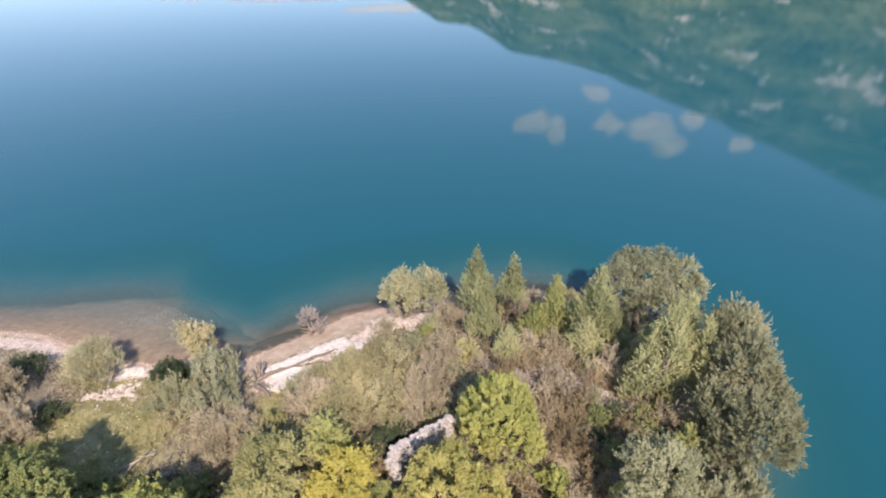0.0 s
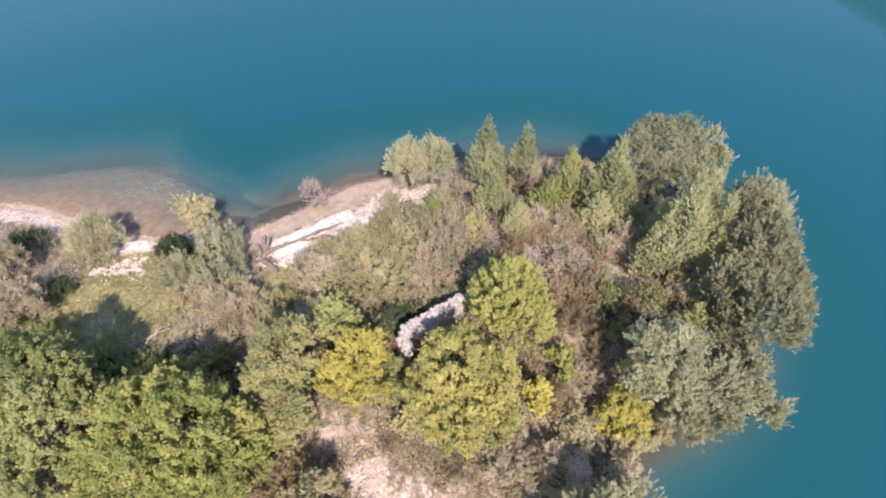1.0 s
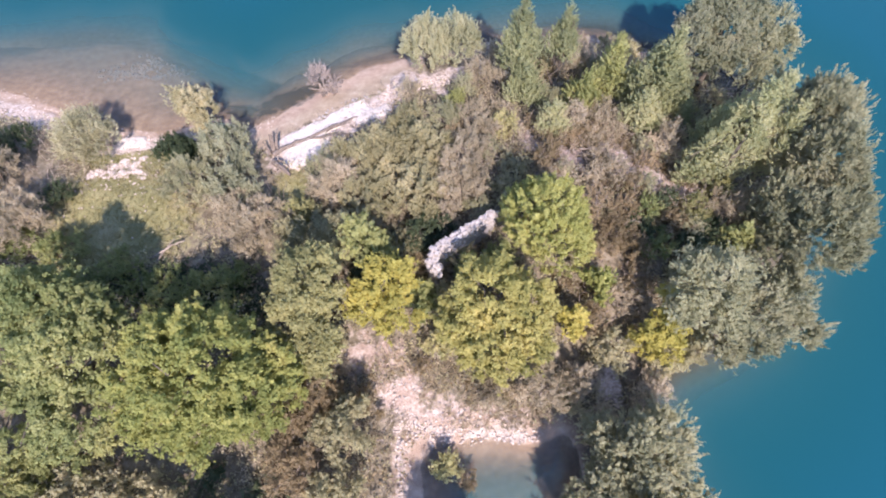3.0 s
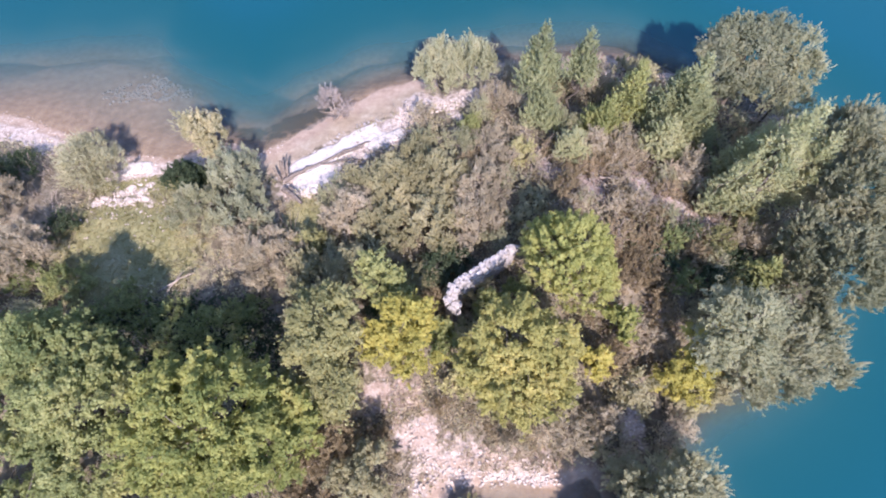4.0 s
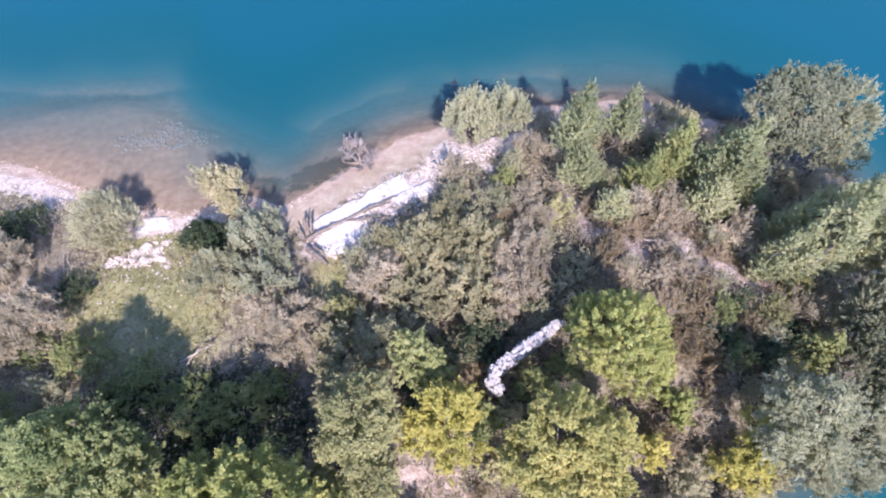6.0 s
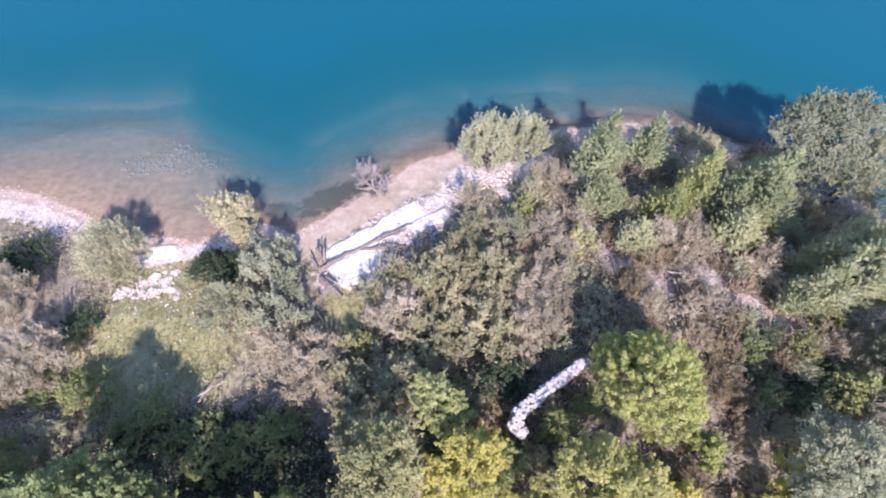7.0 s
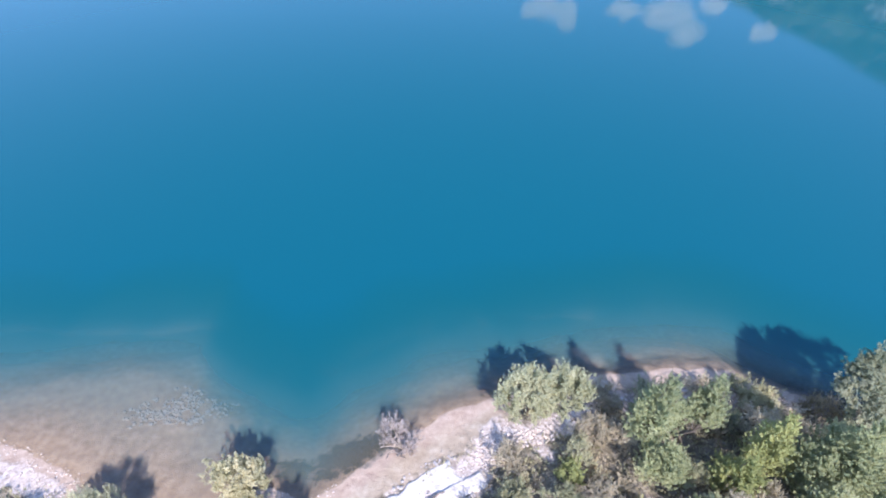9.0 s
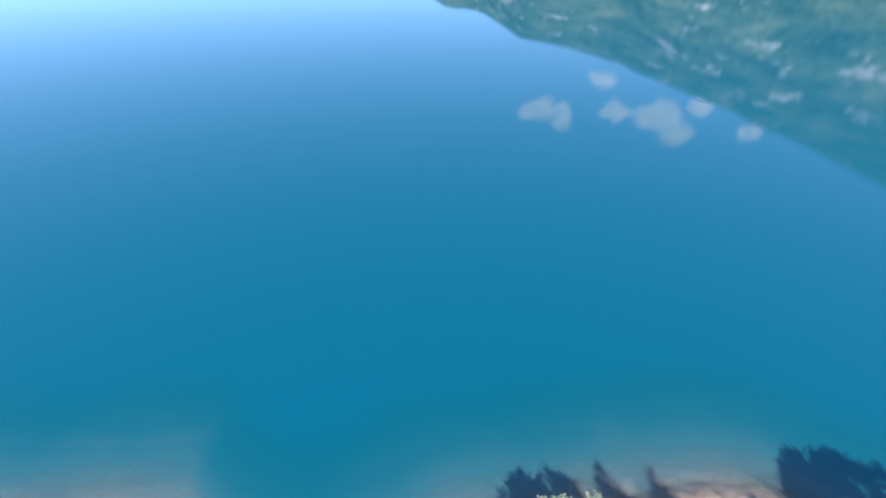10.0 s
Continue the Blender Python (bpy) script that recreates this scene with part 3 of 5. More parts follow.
def crown_of(rng, species, lobes):
    """Leaves in tufts over lobes of (centre, radius, half height, taper). Gives the mesh and the tufts' centres."""
    long, wide, tuft, stretch, pull, leaves, density, disorder = SPECIES[species]
    spots, axes, hearts = [], [], []
    for centre, r, hz, taper in lobes:
        if species in ("poplar", "sapling"):
            where, ways = upswept(rng, r, hz, taper, density)
            spots.append(centre + where), axes.append(ways)
            hearts.append(centre + where * (0.35, 0.35, 1.0) - (0, 0, 0.3))
            continue
        area = 4 * math.pi * ((r * r + 2 * r * hz) / 3)
        count, pad = int(area * density * 0.44), PADS.get(species)
        if species == "tufted":
            p = unit(rng.normal(0, 1, (int(area * density), 3)))
            p = p[p[:, 2] > -0.35]
            p = p * rng.uniform(0.78, 1.0, len(p))[:, None] * (r, r, hz)
            p[:, :2] *= 1 - taper * (p[:, 2:] / hz * 0.5 + 0.5)
            spots.append(centre + p), hearts.append(centre + p * 0.8)
            axes.append(unit(unit(p) * (0.8, 0.8, 0.4) + (0, 0, pull) + rng.normal(0, 0.12, p.shape)))
            continue
        heads = unit(rng.normal(0, 1, (max(7, int(area * 0.5 / pad ** 2)), 3)))
        heads = heads[heads[:, 2] > rng.uniform(-0.75, -0.05, len(heads))]
        heads = heads * (0.5 + 0.54 * np.sqrt(rng.uniform(0, 1, len(heads))))[:, None]
        heads[:, :2] *= 1 - taper * (heads[:, 2:] * 0.5 + 0.5)
        heads, sizes = heads * (r, r, hz), pad * rng.lognormal(-0.1, 0.4, len(heads)).clip(0.4, 2.0)
        pick = rng.choice(len(heads), count, p=sizes ** 2 / (sizes ** 2).sum())
        way = unit(rng.normal(0, 1, (count, 3)) + (0, -0.1, 0.45))
        p = heads[pick] + way * (sizes[pick] * np.abs(rng.normal(0, LOOSE[species], count)).clip(0.12, 1.15))[:, None] * (1, 1, 1.5 if species in ("willow", "dry", "bush") else 0.8)
        spots.append(centre + p)
        hearts.append(centre + heads[pick] - (0, 0, 0.5 * pad))
        axes.append(unit(unit(p) * (1, 1, 0.6) + way * 0.4 + (0, 0, pull) + rng.normal(0, 0.25, way.shape)))
    spots, axes, hearts = np.concatenate(spots), np.concatenate(axes), np.concatenate(hearts)
    per = rng.poisson(leaves, len(spots)).clip(4)
    which = np.repeat(np.arange(len(spots)), per)
    n = len(which)
    u = rng.random(n)
    thick = tuft * rng.uniform(0.7, 1.35, len(spots))[which] * (1.0 - 0.65 * u)
    axis = axes[which]
    place = spots[which] + axis * ((u - 0.35) * tuft * stretch)[:, None] + rng.normal(0, 0.62, (n, 3)) * thick[:, None]
    out = unit(place - hearts[which])
    along = unit(axis * 0.7 + rng.normal(0, disorder, (n, 3)) - (0, 0, 0.1))
    normal = unit(out * 0.85 + (0.07, -0.36, 0.56) + rng.normal(0, 0.16, (n, 3)))
    scale = rng.uniform(0.7, 1.3, n)
    verts, faces = slivers(place, along, normal, long * scale, wide * scale)
    return quick_mesh("crown", verts, faces), spots


def build_tree(name, species, mat, x, y, lobes, label, category="tree", seed=1, girth=0.13, stems=1, group=""):
    """A tree or bush at (x, y); lobes are (x, y, z, radius, half height, taper) in the place's metres."""
    rng = np.random.default_rng(seed)
    z = ground_z(x, y)
    base = np.array((x, y, max(z, -0.3) - 0.05))
    thing = new(name)
    thing.location = base
    tagged(thing, label, category, group)
    local = [(np.array(l[:3]) - base, l[3], l[4], l[5]) for l in lobes]
    crown, spots = crown_of(rng, species, local)
    middle = np.mean([l[0] for l in local], 0)
    for s in range(stems):
        foot = np.array((rng.normal(0, 0.18), rng.normal(0, 0.18), 0)) * (stems > 1)
        head = local[s % len(local)][0] if stems > 1 else middle
        head = head + (0, 0, 0.2 * local[0][2])
        line = bent(rng, foot, head, 7, 0.10)
        g = girth * (0.7 if stems > 1 else 1)
        trunk, limbs = (line, np.linspace(g, g * 0.35, 7)), []
        for target in spots[rng.choice(len(spots), min(len(spots), 12 if stems == 1 else 6 if species == "dry" else 3), False)]:
            start = line[rng.integers(2, 6)]
            target = middle + (target - middle) * (1.2 if species == "dry" else 1.1 if species == "willow" else 1.0)
            if np.linalg.norm(target - start) > 0.3:
                limbs.append((bent(rng, start, target, 5, 0.16), np.linspace(g * 0.38, 0.012, 5)))
        if stems == 1:
            stem = link("trunk", quick_mesh("trunk", *tubes([trunk], 8), True), BARK, thing)
            for limb in limbs:
                link("branch", quick_mesh("branch", *tubes([limb], 5), True), BARK, stem)
        else:
            wood = TWIG if species == "dry" else BARK
            if girth > 0.07:
                stem = link("stem", quick_mesh("stem", *tubes([trunk], 6), True), wood, thing)
                for limb in limbs:
                    link("branch", quick_mesh("branch", *tubes([limb], 4), True), wood, stem)
            else:
                link("stem", quick_mesh("stem", *tubes([trunk] + limbs, 3), True), wood, thing)
    link("crown", crown, mat, thing)
    return thing


def columns(rng, x, y, rx, ry, low, top, count):
    """Upright leafy shoots that fill an oval clump, the tallest in its middle."""
    lobes = []
    for k in range(count):
        a, out = k * 2.4 + rng.normal(0, 0.25), math.sqrt((k + 0.4) / count)
        tip = low + (top - low) * (1 - 0.45 * out * out) * rng.uniform(0.74, 1.08)
        half = (tip - low) * rng.uniform(0.36, 0.5)
        lobes.append((x + math.cos(a) * out * rx, y + math.sin(a) * out * ry, tip - half, rng.uniform(0.2, 0.38), half, 0.4))
    return lobes


def bush(species, mat, x, y, r, top, label, seed, category="bush", name="bush", stems=4, taper=0.15, domed=False):
    """A bush whose crown reaches to the ground: upright shoots, or one close dome."""
    low = max(ground_z(x, y), 0.0) + 0.1
    half = (top - low) / 2
    rng = np.random.default_rng(seed + 900)
    if not domed:
        lobes = columns(rng, x, y, r * 0.88, r * 0.88, low, top + 0.15, int(4 + 6 * r * r))
        return build_tree(name, species, mat, x, y, lobes, label, category, seed, 0.06, stems)
    lobes = [(x, y, low + half * 0.9, r * 0.7, half * 0.95, taper)]
    for k in range(5):
        a = k * 1.26 + rng.uniform(-0.4, 0.4)
        h = half * rng.uniform(0.5, 0.98)
        out = r * rng.uniform(0.42, 0.7)
        lobes.append((x + math.cos(a) * out, y + math.sin(a) * out, low + h, r * rng.uniform(0.34, 0.55), h, taper))
    return build_tree(name, species, mat, x, y, lobes, label, category, seed, 0.06, stems)


def plumes(rng, x, y, low, top, r, count, lean=0.35):
    """A crown of pointed plumes round a tallest middle one."""
    half = (top - low) / 2
    lobes = [(x, y, low + half, r * 0.55, half, 0.85)]
    for k in range(count):
        a, out = k * 2.4 + rng.normal(0, 0.2), r * math.sqrt((k + 0.7) / count) * 0.82
        tip = low + (top - low) * (0.93 - 0.55 * out / r) * rng.uniform(0.88, 1.08)
        h = min(half * rng.uniform(0.5, 0.75), (tip - low) * 0.5)
        lobes.append((x + math.cos(a) * out, y + math.sin(a) * out, tip - h, r * rng.uniform(0.28, 0.42) + 0.12, h, 0.8))
    return lobes


def spire(mat, x, y, r, top, label, seed, low=0.6, name="poplar"):
    """A young poplar: a narrow cone of upswept plumes."""
    base = ground_z(x, y) + low
    lobes = plumes(np.random.default_rng(seed + 50), x, y, base, top, r, 3 if name == "sapling" else int(3 + 4 * r))
    return build_tree(name, "sapling" if name == "sapling" else "poplar", mat, x, y, lobes, label, "tree", seed, 0.08)


# north shore
rng = np.random.default_rng(6)
build_tree("willow", "bush", SILVER, -2.1, 31.4, columns(rng, -2.9, 31.3, 1.35, 1.0, 0.9, 4.6, 16) + columns(rng, -0.8, 31.4, 1.4, 1.0, 0.9, 4.6, 17) + columns(rng, -1.9, 31.2, 0.7, 0.9, 0.9, 4.4, 8),
           "pale grey-green bushy willow on the stony shore", seed=1, stems=3)
spire(POPLAR, 2.5, 28.7, 1.1, 8.0, "young green poplar with a pointed conical crown", 2, low=2.0)
spire(POPLAR, 2.9, 27.3, 1.05, 4.8, "short leafy green poplar below a taller one", 3)
spire(POPLAR, 5.0, 29.3, 0.75, 6.9, "slender young poplar with a thin pointed crown", 4, low=2.2)
spire(LIME, 7.6, 27.8, 0.95, 6.4, "bright yellow-green young poplar", 5)
spire(LIME, 6.1, 26.7, 1.0, 4.8, "low yellow-green poplar sapling among scrub", 6, low=0.3)
spire(POPLAR, 4.3, 25.2, 0.9, 4.2, "low green poplar sapling beside the dry trail", 7, low=0.2)
build_tree("oak", "round", SAGE, 13.8, 28.9, [(12.4, 30.0, 4.6, 1.0, 1.3, 0.15), (13.5, 30.6, 5.1, 1.1, 1.2, 0.15), (15.0, 30.5, 5.3, 1.1, 1.1, 0.15), (14.1, 29.6, 4.9, 1.2, 1.3, 0.15), (12.4, 28.7, 3.9, 1.1, 1.3, 0.1),
                                                  (14.0, 28.4, 4.0, 1.1, 1.3, 0.1), (15.0, 29.1, 4.3, 0.8, 1.0, 0.1)],
           "green oak with a many-domed crown at the water's edge", seed=9, girth=0.22)
build_tree("willow", "bush", SILVER, 16.0, 28.0, [(16.8, 29.9, 4.5, 1.35, 1.3, 0.2), (17.3, 29.1, 3.9, 0.9, 1.1, 0.2), (16.0, 28.7, 4.0, 1.0, 1.2, 0.2), (15.3, 27.7, 3.7, 1.1, 1.2, 0.2), (16.4, 27.6, 3.3, 1.0, 1.2, 0.2)],
           "soft grey-green willow beside an oak at the waterline", seed=19, girth=0.12, stems=3)
spire(POPLAR, 11.3, 25.7, 0.75, 4.0, "low green poplar sapling in open shade", 8, low=0.4)
spire(POPLAR, 9.9, 26.6, 1.8, 7.9, "broad green poplar with upswept branches", 10)
spire(POPLAR, 9.0, 25.2, 1.1, 4.8, "small green poplar beside a broader one", 11)
rng = np.random.default_rng(5)
build_tree("poplar", "poplar", POPLAR, 12.4, 22.0, plumes(rng, 12.6, 22.2, 2.4, 9.1, 1.6, 9) + plumes(rng, 14.0, 23.3, 2.6, 8.4, 1.5, 8) + plumes(rng, 14.7, 22.2, 2.2, 7.6, 1.2, 6) + plumes(rng, 11.2, 21.9, 1.8, 5.6, 0.9, 5) + plumes(rng, 11.9, 23.4, 1.8, 6.0, 0.8, 4),
           "tall leafy green poplar clump with a many-pointed crown", seed=12, girth=0.2, stems=4)
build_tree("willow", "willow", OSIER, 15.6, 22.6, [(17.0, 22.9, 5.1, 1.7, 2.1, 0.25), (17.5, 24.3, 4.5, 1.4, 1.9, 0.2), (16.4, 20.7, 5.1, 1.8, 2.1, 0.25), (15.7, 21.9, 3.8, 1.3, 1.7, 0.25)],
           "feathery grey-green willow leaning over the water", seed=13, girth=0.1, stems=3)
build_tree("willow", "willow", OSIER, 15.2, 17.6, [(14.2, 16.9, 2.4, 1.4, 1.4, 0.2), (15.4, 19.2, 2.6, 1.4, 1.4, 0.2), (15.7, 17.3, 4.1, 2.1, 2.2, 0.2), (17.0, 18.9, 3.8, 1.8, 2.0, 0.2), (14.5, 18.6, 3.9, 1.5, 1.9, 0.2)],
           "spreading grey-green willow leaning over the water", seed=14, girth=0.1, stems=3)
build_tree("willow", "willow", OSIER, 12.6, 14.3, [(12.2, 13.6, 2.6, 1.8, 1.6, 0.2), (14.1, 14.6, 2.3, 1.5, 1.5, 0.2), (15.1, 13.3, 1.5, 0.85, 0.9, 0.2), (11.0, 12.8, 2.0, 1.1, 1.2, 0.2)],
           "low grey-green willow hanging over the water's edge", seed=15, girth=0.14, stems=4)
build_tree("white_poplar", "airy", SILVER, 9.8, 14.8, [(9.7, 14.7, 4.7, 1.6, 1.6, 0.2), (10.7, 15.1, 3.9, 1.3, 1.4, 0.2), (9.0, 13.9, 4.2, 1.1, 1.3, 0.2), (10.6, 13.6, 3.5, 1.1, 1.3, 0.2)],
           "silvery grey-green tree with a rounded crown", seed=16, girth=0.15)
build_tree("willow", "willow", WILLOW, 5.6, 8.2, [(5.8, 7.7, 3.0, 1.9, 1.8, 0.2), (7.2, 8.4, 2.3, 1.5, 1.4, 0.2), (4.9, 8.9, 1.6, 0.9, 1.0, 0.2)],
           "grey-green willow on a narrow spur between two waters", seed=17, stems=3)
build_tree("willow", "willow", WILLOW, 5.8, 5.4, [(5.6, 5.7, 2.9, 2.0, 1.8, 0.2), (7.4, 5.8, 2.2, 1.6, 1.4, 0.2), (5.3, 3.6, 2.6, 1.7, 1.7, 0.2), (3.9, 6.6, 2.2, 1.1, 1.2, 0.2), (4.0, 5.0, 2.4, 1.2, 1.3, 0.2)],
           "broad grey-green willow on a narrow spur of land", seed=18, stems=3)

# the pond's south bank
for k, (x, y) in enumerate([(-1.3, 1.8)]):
    build_tree("willow", "willow", WILLOW, x, y, [(x, y, 3.9, 1.6, 1.7, 0.2), (x + 0.5, y - 0.9, 3.0, 1.4, 1.6, 0.2)], "grey-green willow on the bank of a small inlet", seed=35 + k, stems=3)

build_tree("maple", "maple", MAPLE_DARK, -10.4, 2.2, [(-10.6, 2.4, 4.6, 1.9, 1.8, 0.2), (-8.9, 2.0, 3.8, 1.6, 1.6, 0.2), (-12.2, 2.0, 3.9, 1.6, 1.6, 0.2)],
           "dark green maple south of a shady hollow", seed=39, girth=0.18)

# middle of the spit
build_tree("ash_tree", "tufted", ASH, 3.0, 18.0, [(2.85, 17.7, 5.2, 2.1, 2.4, 0.25), (3.5, 17.0, 4.2, 1.7, 2.0, 0.2), (2.2, 18.6, 4.0, 1.5, 1.9, 0.2)],
           "bright yellow-green round tree beside a ruined wall", seed=20, girth=0.16)
build_tree("maple", "maple", MAPLE_PALE, 0.6, 13.5, [(0.1, 14.2, 5.2, 1.6, 1.7, 0.15), (1.5, 13.9, 4.5, 1.4, 1.6, 0.15), (0.2, 12.2, 3.6, 1.5, 1.5, 0.15), (-1.1, 13.3, 3.9, 1.2, 1.5, 0.15), (1.7, 12.4, 3.3, 1.2, 1.4, 0.15)],
           "yellowing green maple with a broad uneven crown", seed=21, girth=0.16)
build_tree("maple", "maple", YELLOW, -4.4, 14.5, [(-4.3, 14.9, 4.6, 1.2, 1.3, 0.2), (-4.0, 13.9, 3.8, 1.1, 1.2, 0.2), (-5.3, 14.2, 3.8, 0.9, 1.1, 0.2)], "small bright yellow autumn maple", seed=22, girth=0.09)
build_tree("hornbeam", "round", HORNBEAM, -7.5, 14.6, [(-7.7, 14.9, 5.1, 1.6, 1.7, 0.2), (-7.4, 12.4, 3.7, 1.2, 1.5, 0.2), (-8.2, 13.4, 4.0, 1.4, 1.6, 0.2)],
           "dull olive-green tree among brighter maples", seed=23, girth=0.14)
build_tree("maple", "maple", MAPLE, -11.4, 10.9, [(-11.4, 11.0, 5.1, 2.9, 2.7, 0.2), (-13.4, 10.3, 4.4, 2.0, 2.3, 0.15), (-9.6, 10.3, 4.0, 1.9, 2.2, 0.15), (-11.3, 9.2, 3.8, 1.7, 1.9, 0.15), (-13.4, 12.1, 4.7, 1.7, 2.1, 0.3), (-8.9, 11.7, 3.9, 1.3, 1.5, 0.2)],
           "large yellow-green maple with a dense domed crown", seed=24, girth=0.26)
build_tree("maple", "maple", MAPLE_DARK, -17.3, 11.9, [(-17.1, 12.2, 4.9, 2.3, 2.2, 0.2), (-16.9, 9.5, 3.4, 2.0, 1.9, 0.2), (-20, 9.6, 3.6, 2.2, 2.0, 0.2)],
           "dark green maple with a wide layered crown", seed=25, girth=0.24)
build_tree("maple", "maple", MAPLE_DARK, -23.5, 11.5, [(-23.4, 12.2, 4.6, 2.3, 2.2, 0.2), (-24.6, 9.8, 4.0, 2.3, 2.2, 0.2)], "dark green maple at the edge of the wood", seed=26, girth=0.22)
build_tree("sapling", "maple", LIME, -5.6, 17.0, [(-5.4, 17.0, 4.3, 0.85, 1.0, 0.2), (-4.8, 16.6, 3.7, 0.8, 0.9, 0.2), (-6.0, 17.9, 4.3, 0.5, 0.9, 0.3)],
           "small light-green sapling in a dark gap", seed=27, girth=0.07)
build_tree("lime_tree", "maple", MAPLE_DARK, -18.3, 13.8, [(-18.2, 13.9, 7.2, 0.9, 1.2, 0.5), (-18.3, 13.8, 5.8, 1.6, 1.5, 0.3), (-19.6, 13.7, 5.7, 1.2, 1.3, 0.3), (-16.9, 13.7, 5.8, 1.2, 1.3, 0.3), (-19.4, 13.2, 4.5, 1.5, 1.5, 0.2), (-17.0, 13.2, 4.6, 1.4, 1.5, 0.2)],
           "tall dark green tree casting a long shadow on grass", seed=28, girth=0.18)
bush("bush", MAPLE_DARK, -13.6, 16.0, 1.5, 1.8, "dark green bush shaded by a maple", 29)
bush("bush", MAPLE_DARK, -15.3, 15.4, 1.4, 1.9, "dark green bush in the maple's shade", 34)
for k, (x, y, r, top) in enumerate([(-17.4, 16.6, 1.2, 1.7), (-16.0, 16.6, 1.0, 1.6), (-19.2, 16.5, 1.2, 1.7), (-12.2, 16.8, 1.0, 1.6), (-18.6, 17.6, 0.9, 1.6)]):
    bush("bush", MAPLE_DARK, x, y, r, top, "low dark green bush in a maple's shade", 230 + k)
# the near-black ones put the white poplar's cast shade into leaf colour
for k, (x, y, r, mat) in enumerate([(7.6, 17.4, 0.8, RUST), (8.9, 17.7, 0.9, MAPLE_DARK), (8.0, 18.6, 0.8, DARK_AND_SHADE), (9.6, 18.8, 0.9, RUST), (8.6, 19.6, 0.8, MAPLE_DARK), (10.2, 17.6, 0.8, DARK_AND_SHADE), (7.4, 19.5, 0.7, RUST), (9.6, 20.2, 0.7, DARK_AND_SHADE)]):
    bush("bush", mat, x, y, r, ground_z(x, y) + 0.8, {RUST: "low rust-brown bush in open shade", DARK_AND_SHADE: "low bush coloured dark to deepen open shade", MAPLE_DARK: "low green bush in open shade"}[mat], 260 + k, name="low_bush", stems=3)
build_tree("sapling", "maple", YELLOW, 8.1, 13.2, [(8.4, 14.3, 3.3, 0.75, 0.9, 0.2), (8.1, 13.2, 2.6, 0.8, 0.9, 0.2), (8.4, 12.4, 1.9, 0.7, 0.8, 0.2), (7.5, 12.9, 2.1, 0.6, 0.8, 0.2)],
           "thin yellow-green autumn sapling near the shore", seed=30, girth=0.07)
spire(YELLOW, 4.0, 13.6, 0.7, 4.4, "thin yellow autumn sapling among maples", 31, low=1.0, name="sapling")
spire(MAPLE, 5.3, 15.3, 0.8, 4.4, "thin yellow-green sapling in brown scrub", 32, low=0.8, name="sapling")
spire(LIME, 12.6, 17.8, 0.8, 4.2, "thin yellow-green sapling among willows", 33, low=0.6, name="sapling")

# west lawn and shore
bush("dry", PALE, -22.2, 25.4, 2.0, 3.1, "round pale green bush on the stony shore", 40, domed=True)
build_tree("willow", "round", OLIVE, -16.0, 27.6, [(-16.1, 27.6, 1.7, 1.15, 1.05, 0.2), (-15.7, 27.1, 1.2, 0.8, 0.8, 0.2)], "small pale yellow-green tree at the waterline", seed=41, girth=0.08, stems=2)
rng = np.random.default_rng(8)
build_tree("willow", "bush", TEAL, -13.4, 23.8, columns(rng, -13.8, 24.4, 1.5, 1.6, 0.4, 3.8, 17) + columns(rng, -13.1, 22.1, 1.5, 1.5, 0.4, 3.5, 15),
           "blue-green willow beside the limestone slabs", seed=42, stems=4)
bush("bush", DARK_AND_SHADE, -16.6, 24.5, 1.15, 2.6, "small dark green bush beside a willow", 55, domed=True)
bush("dry", WILLOW, -15.7, 22.2, 1.7, 2.7, "dull grey-green bush at the edge of the grass", 43)
bush("dry", GREY, -11.4, 19.4, 1.9, 3.2, "grey dried-out bush with bare twigs", 44)
bush("dry", GREY, -12.9, 20.5, 1.3, 2.7, "grey-green half-bare bush beside the grass", 45)
bush("bush", OLIVE, -9.2, 18.0, 1.5, 3.6, "olive bush on the shady side of the thicket", 46)
bush("dry", GREY, -24.0, 19.8, 1.8, 4.0, "dry grey-brown bush at the edge of the grass", 47)
bush("dry", GREY, -25.9, 18.2, 1.8, 3.2, "dry grey bush on the bank", 48)
bush("dry", GREY, -26.5, 23.0, 1.7, 4.0, "tall grey bush above the gravel bank", 49)
# leaf colour stands in for the grey bush's shadow
bush("bush", DARK_AND_SHADE, -22.9, 21.9, 0.9, 1.4, "low bush coloured dark in place of a cast shadow", 50)
bush("dry", GREY, -28.2, 22.6, 2.2, 3.2, "dry grey bush above the gravel bank", 51)
# dark leaves extend the tall grey bush's shadow over the bank
bush("bush", DARK_AND_SHADE, -26.6, 25.2, 1.5, 2.0, "low bush coloured dark as a shadow on the bank", 52)
bush("bush", MAPLE_DARK, -21.6, 18.3, 1.3, 2.0, "dark green bush at the wood's edge", 53)
bush("bush", MAPLE_DARK, -24.0, 18.8, 1.1, 1.7, "low dark green bush among grey scrub", 56)
bush("dry", WILLOW, -22.6, 16.4, 1.1, 2.4, "dry grey-green bush at the wood's edge", 57)
bush("bush", OLIVE, -29.5, 17.5, 2.6, 3.8, "olive-green bush on the grassy bank", 54)

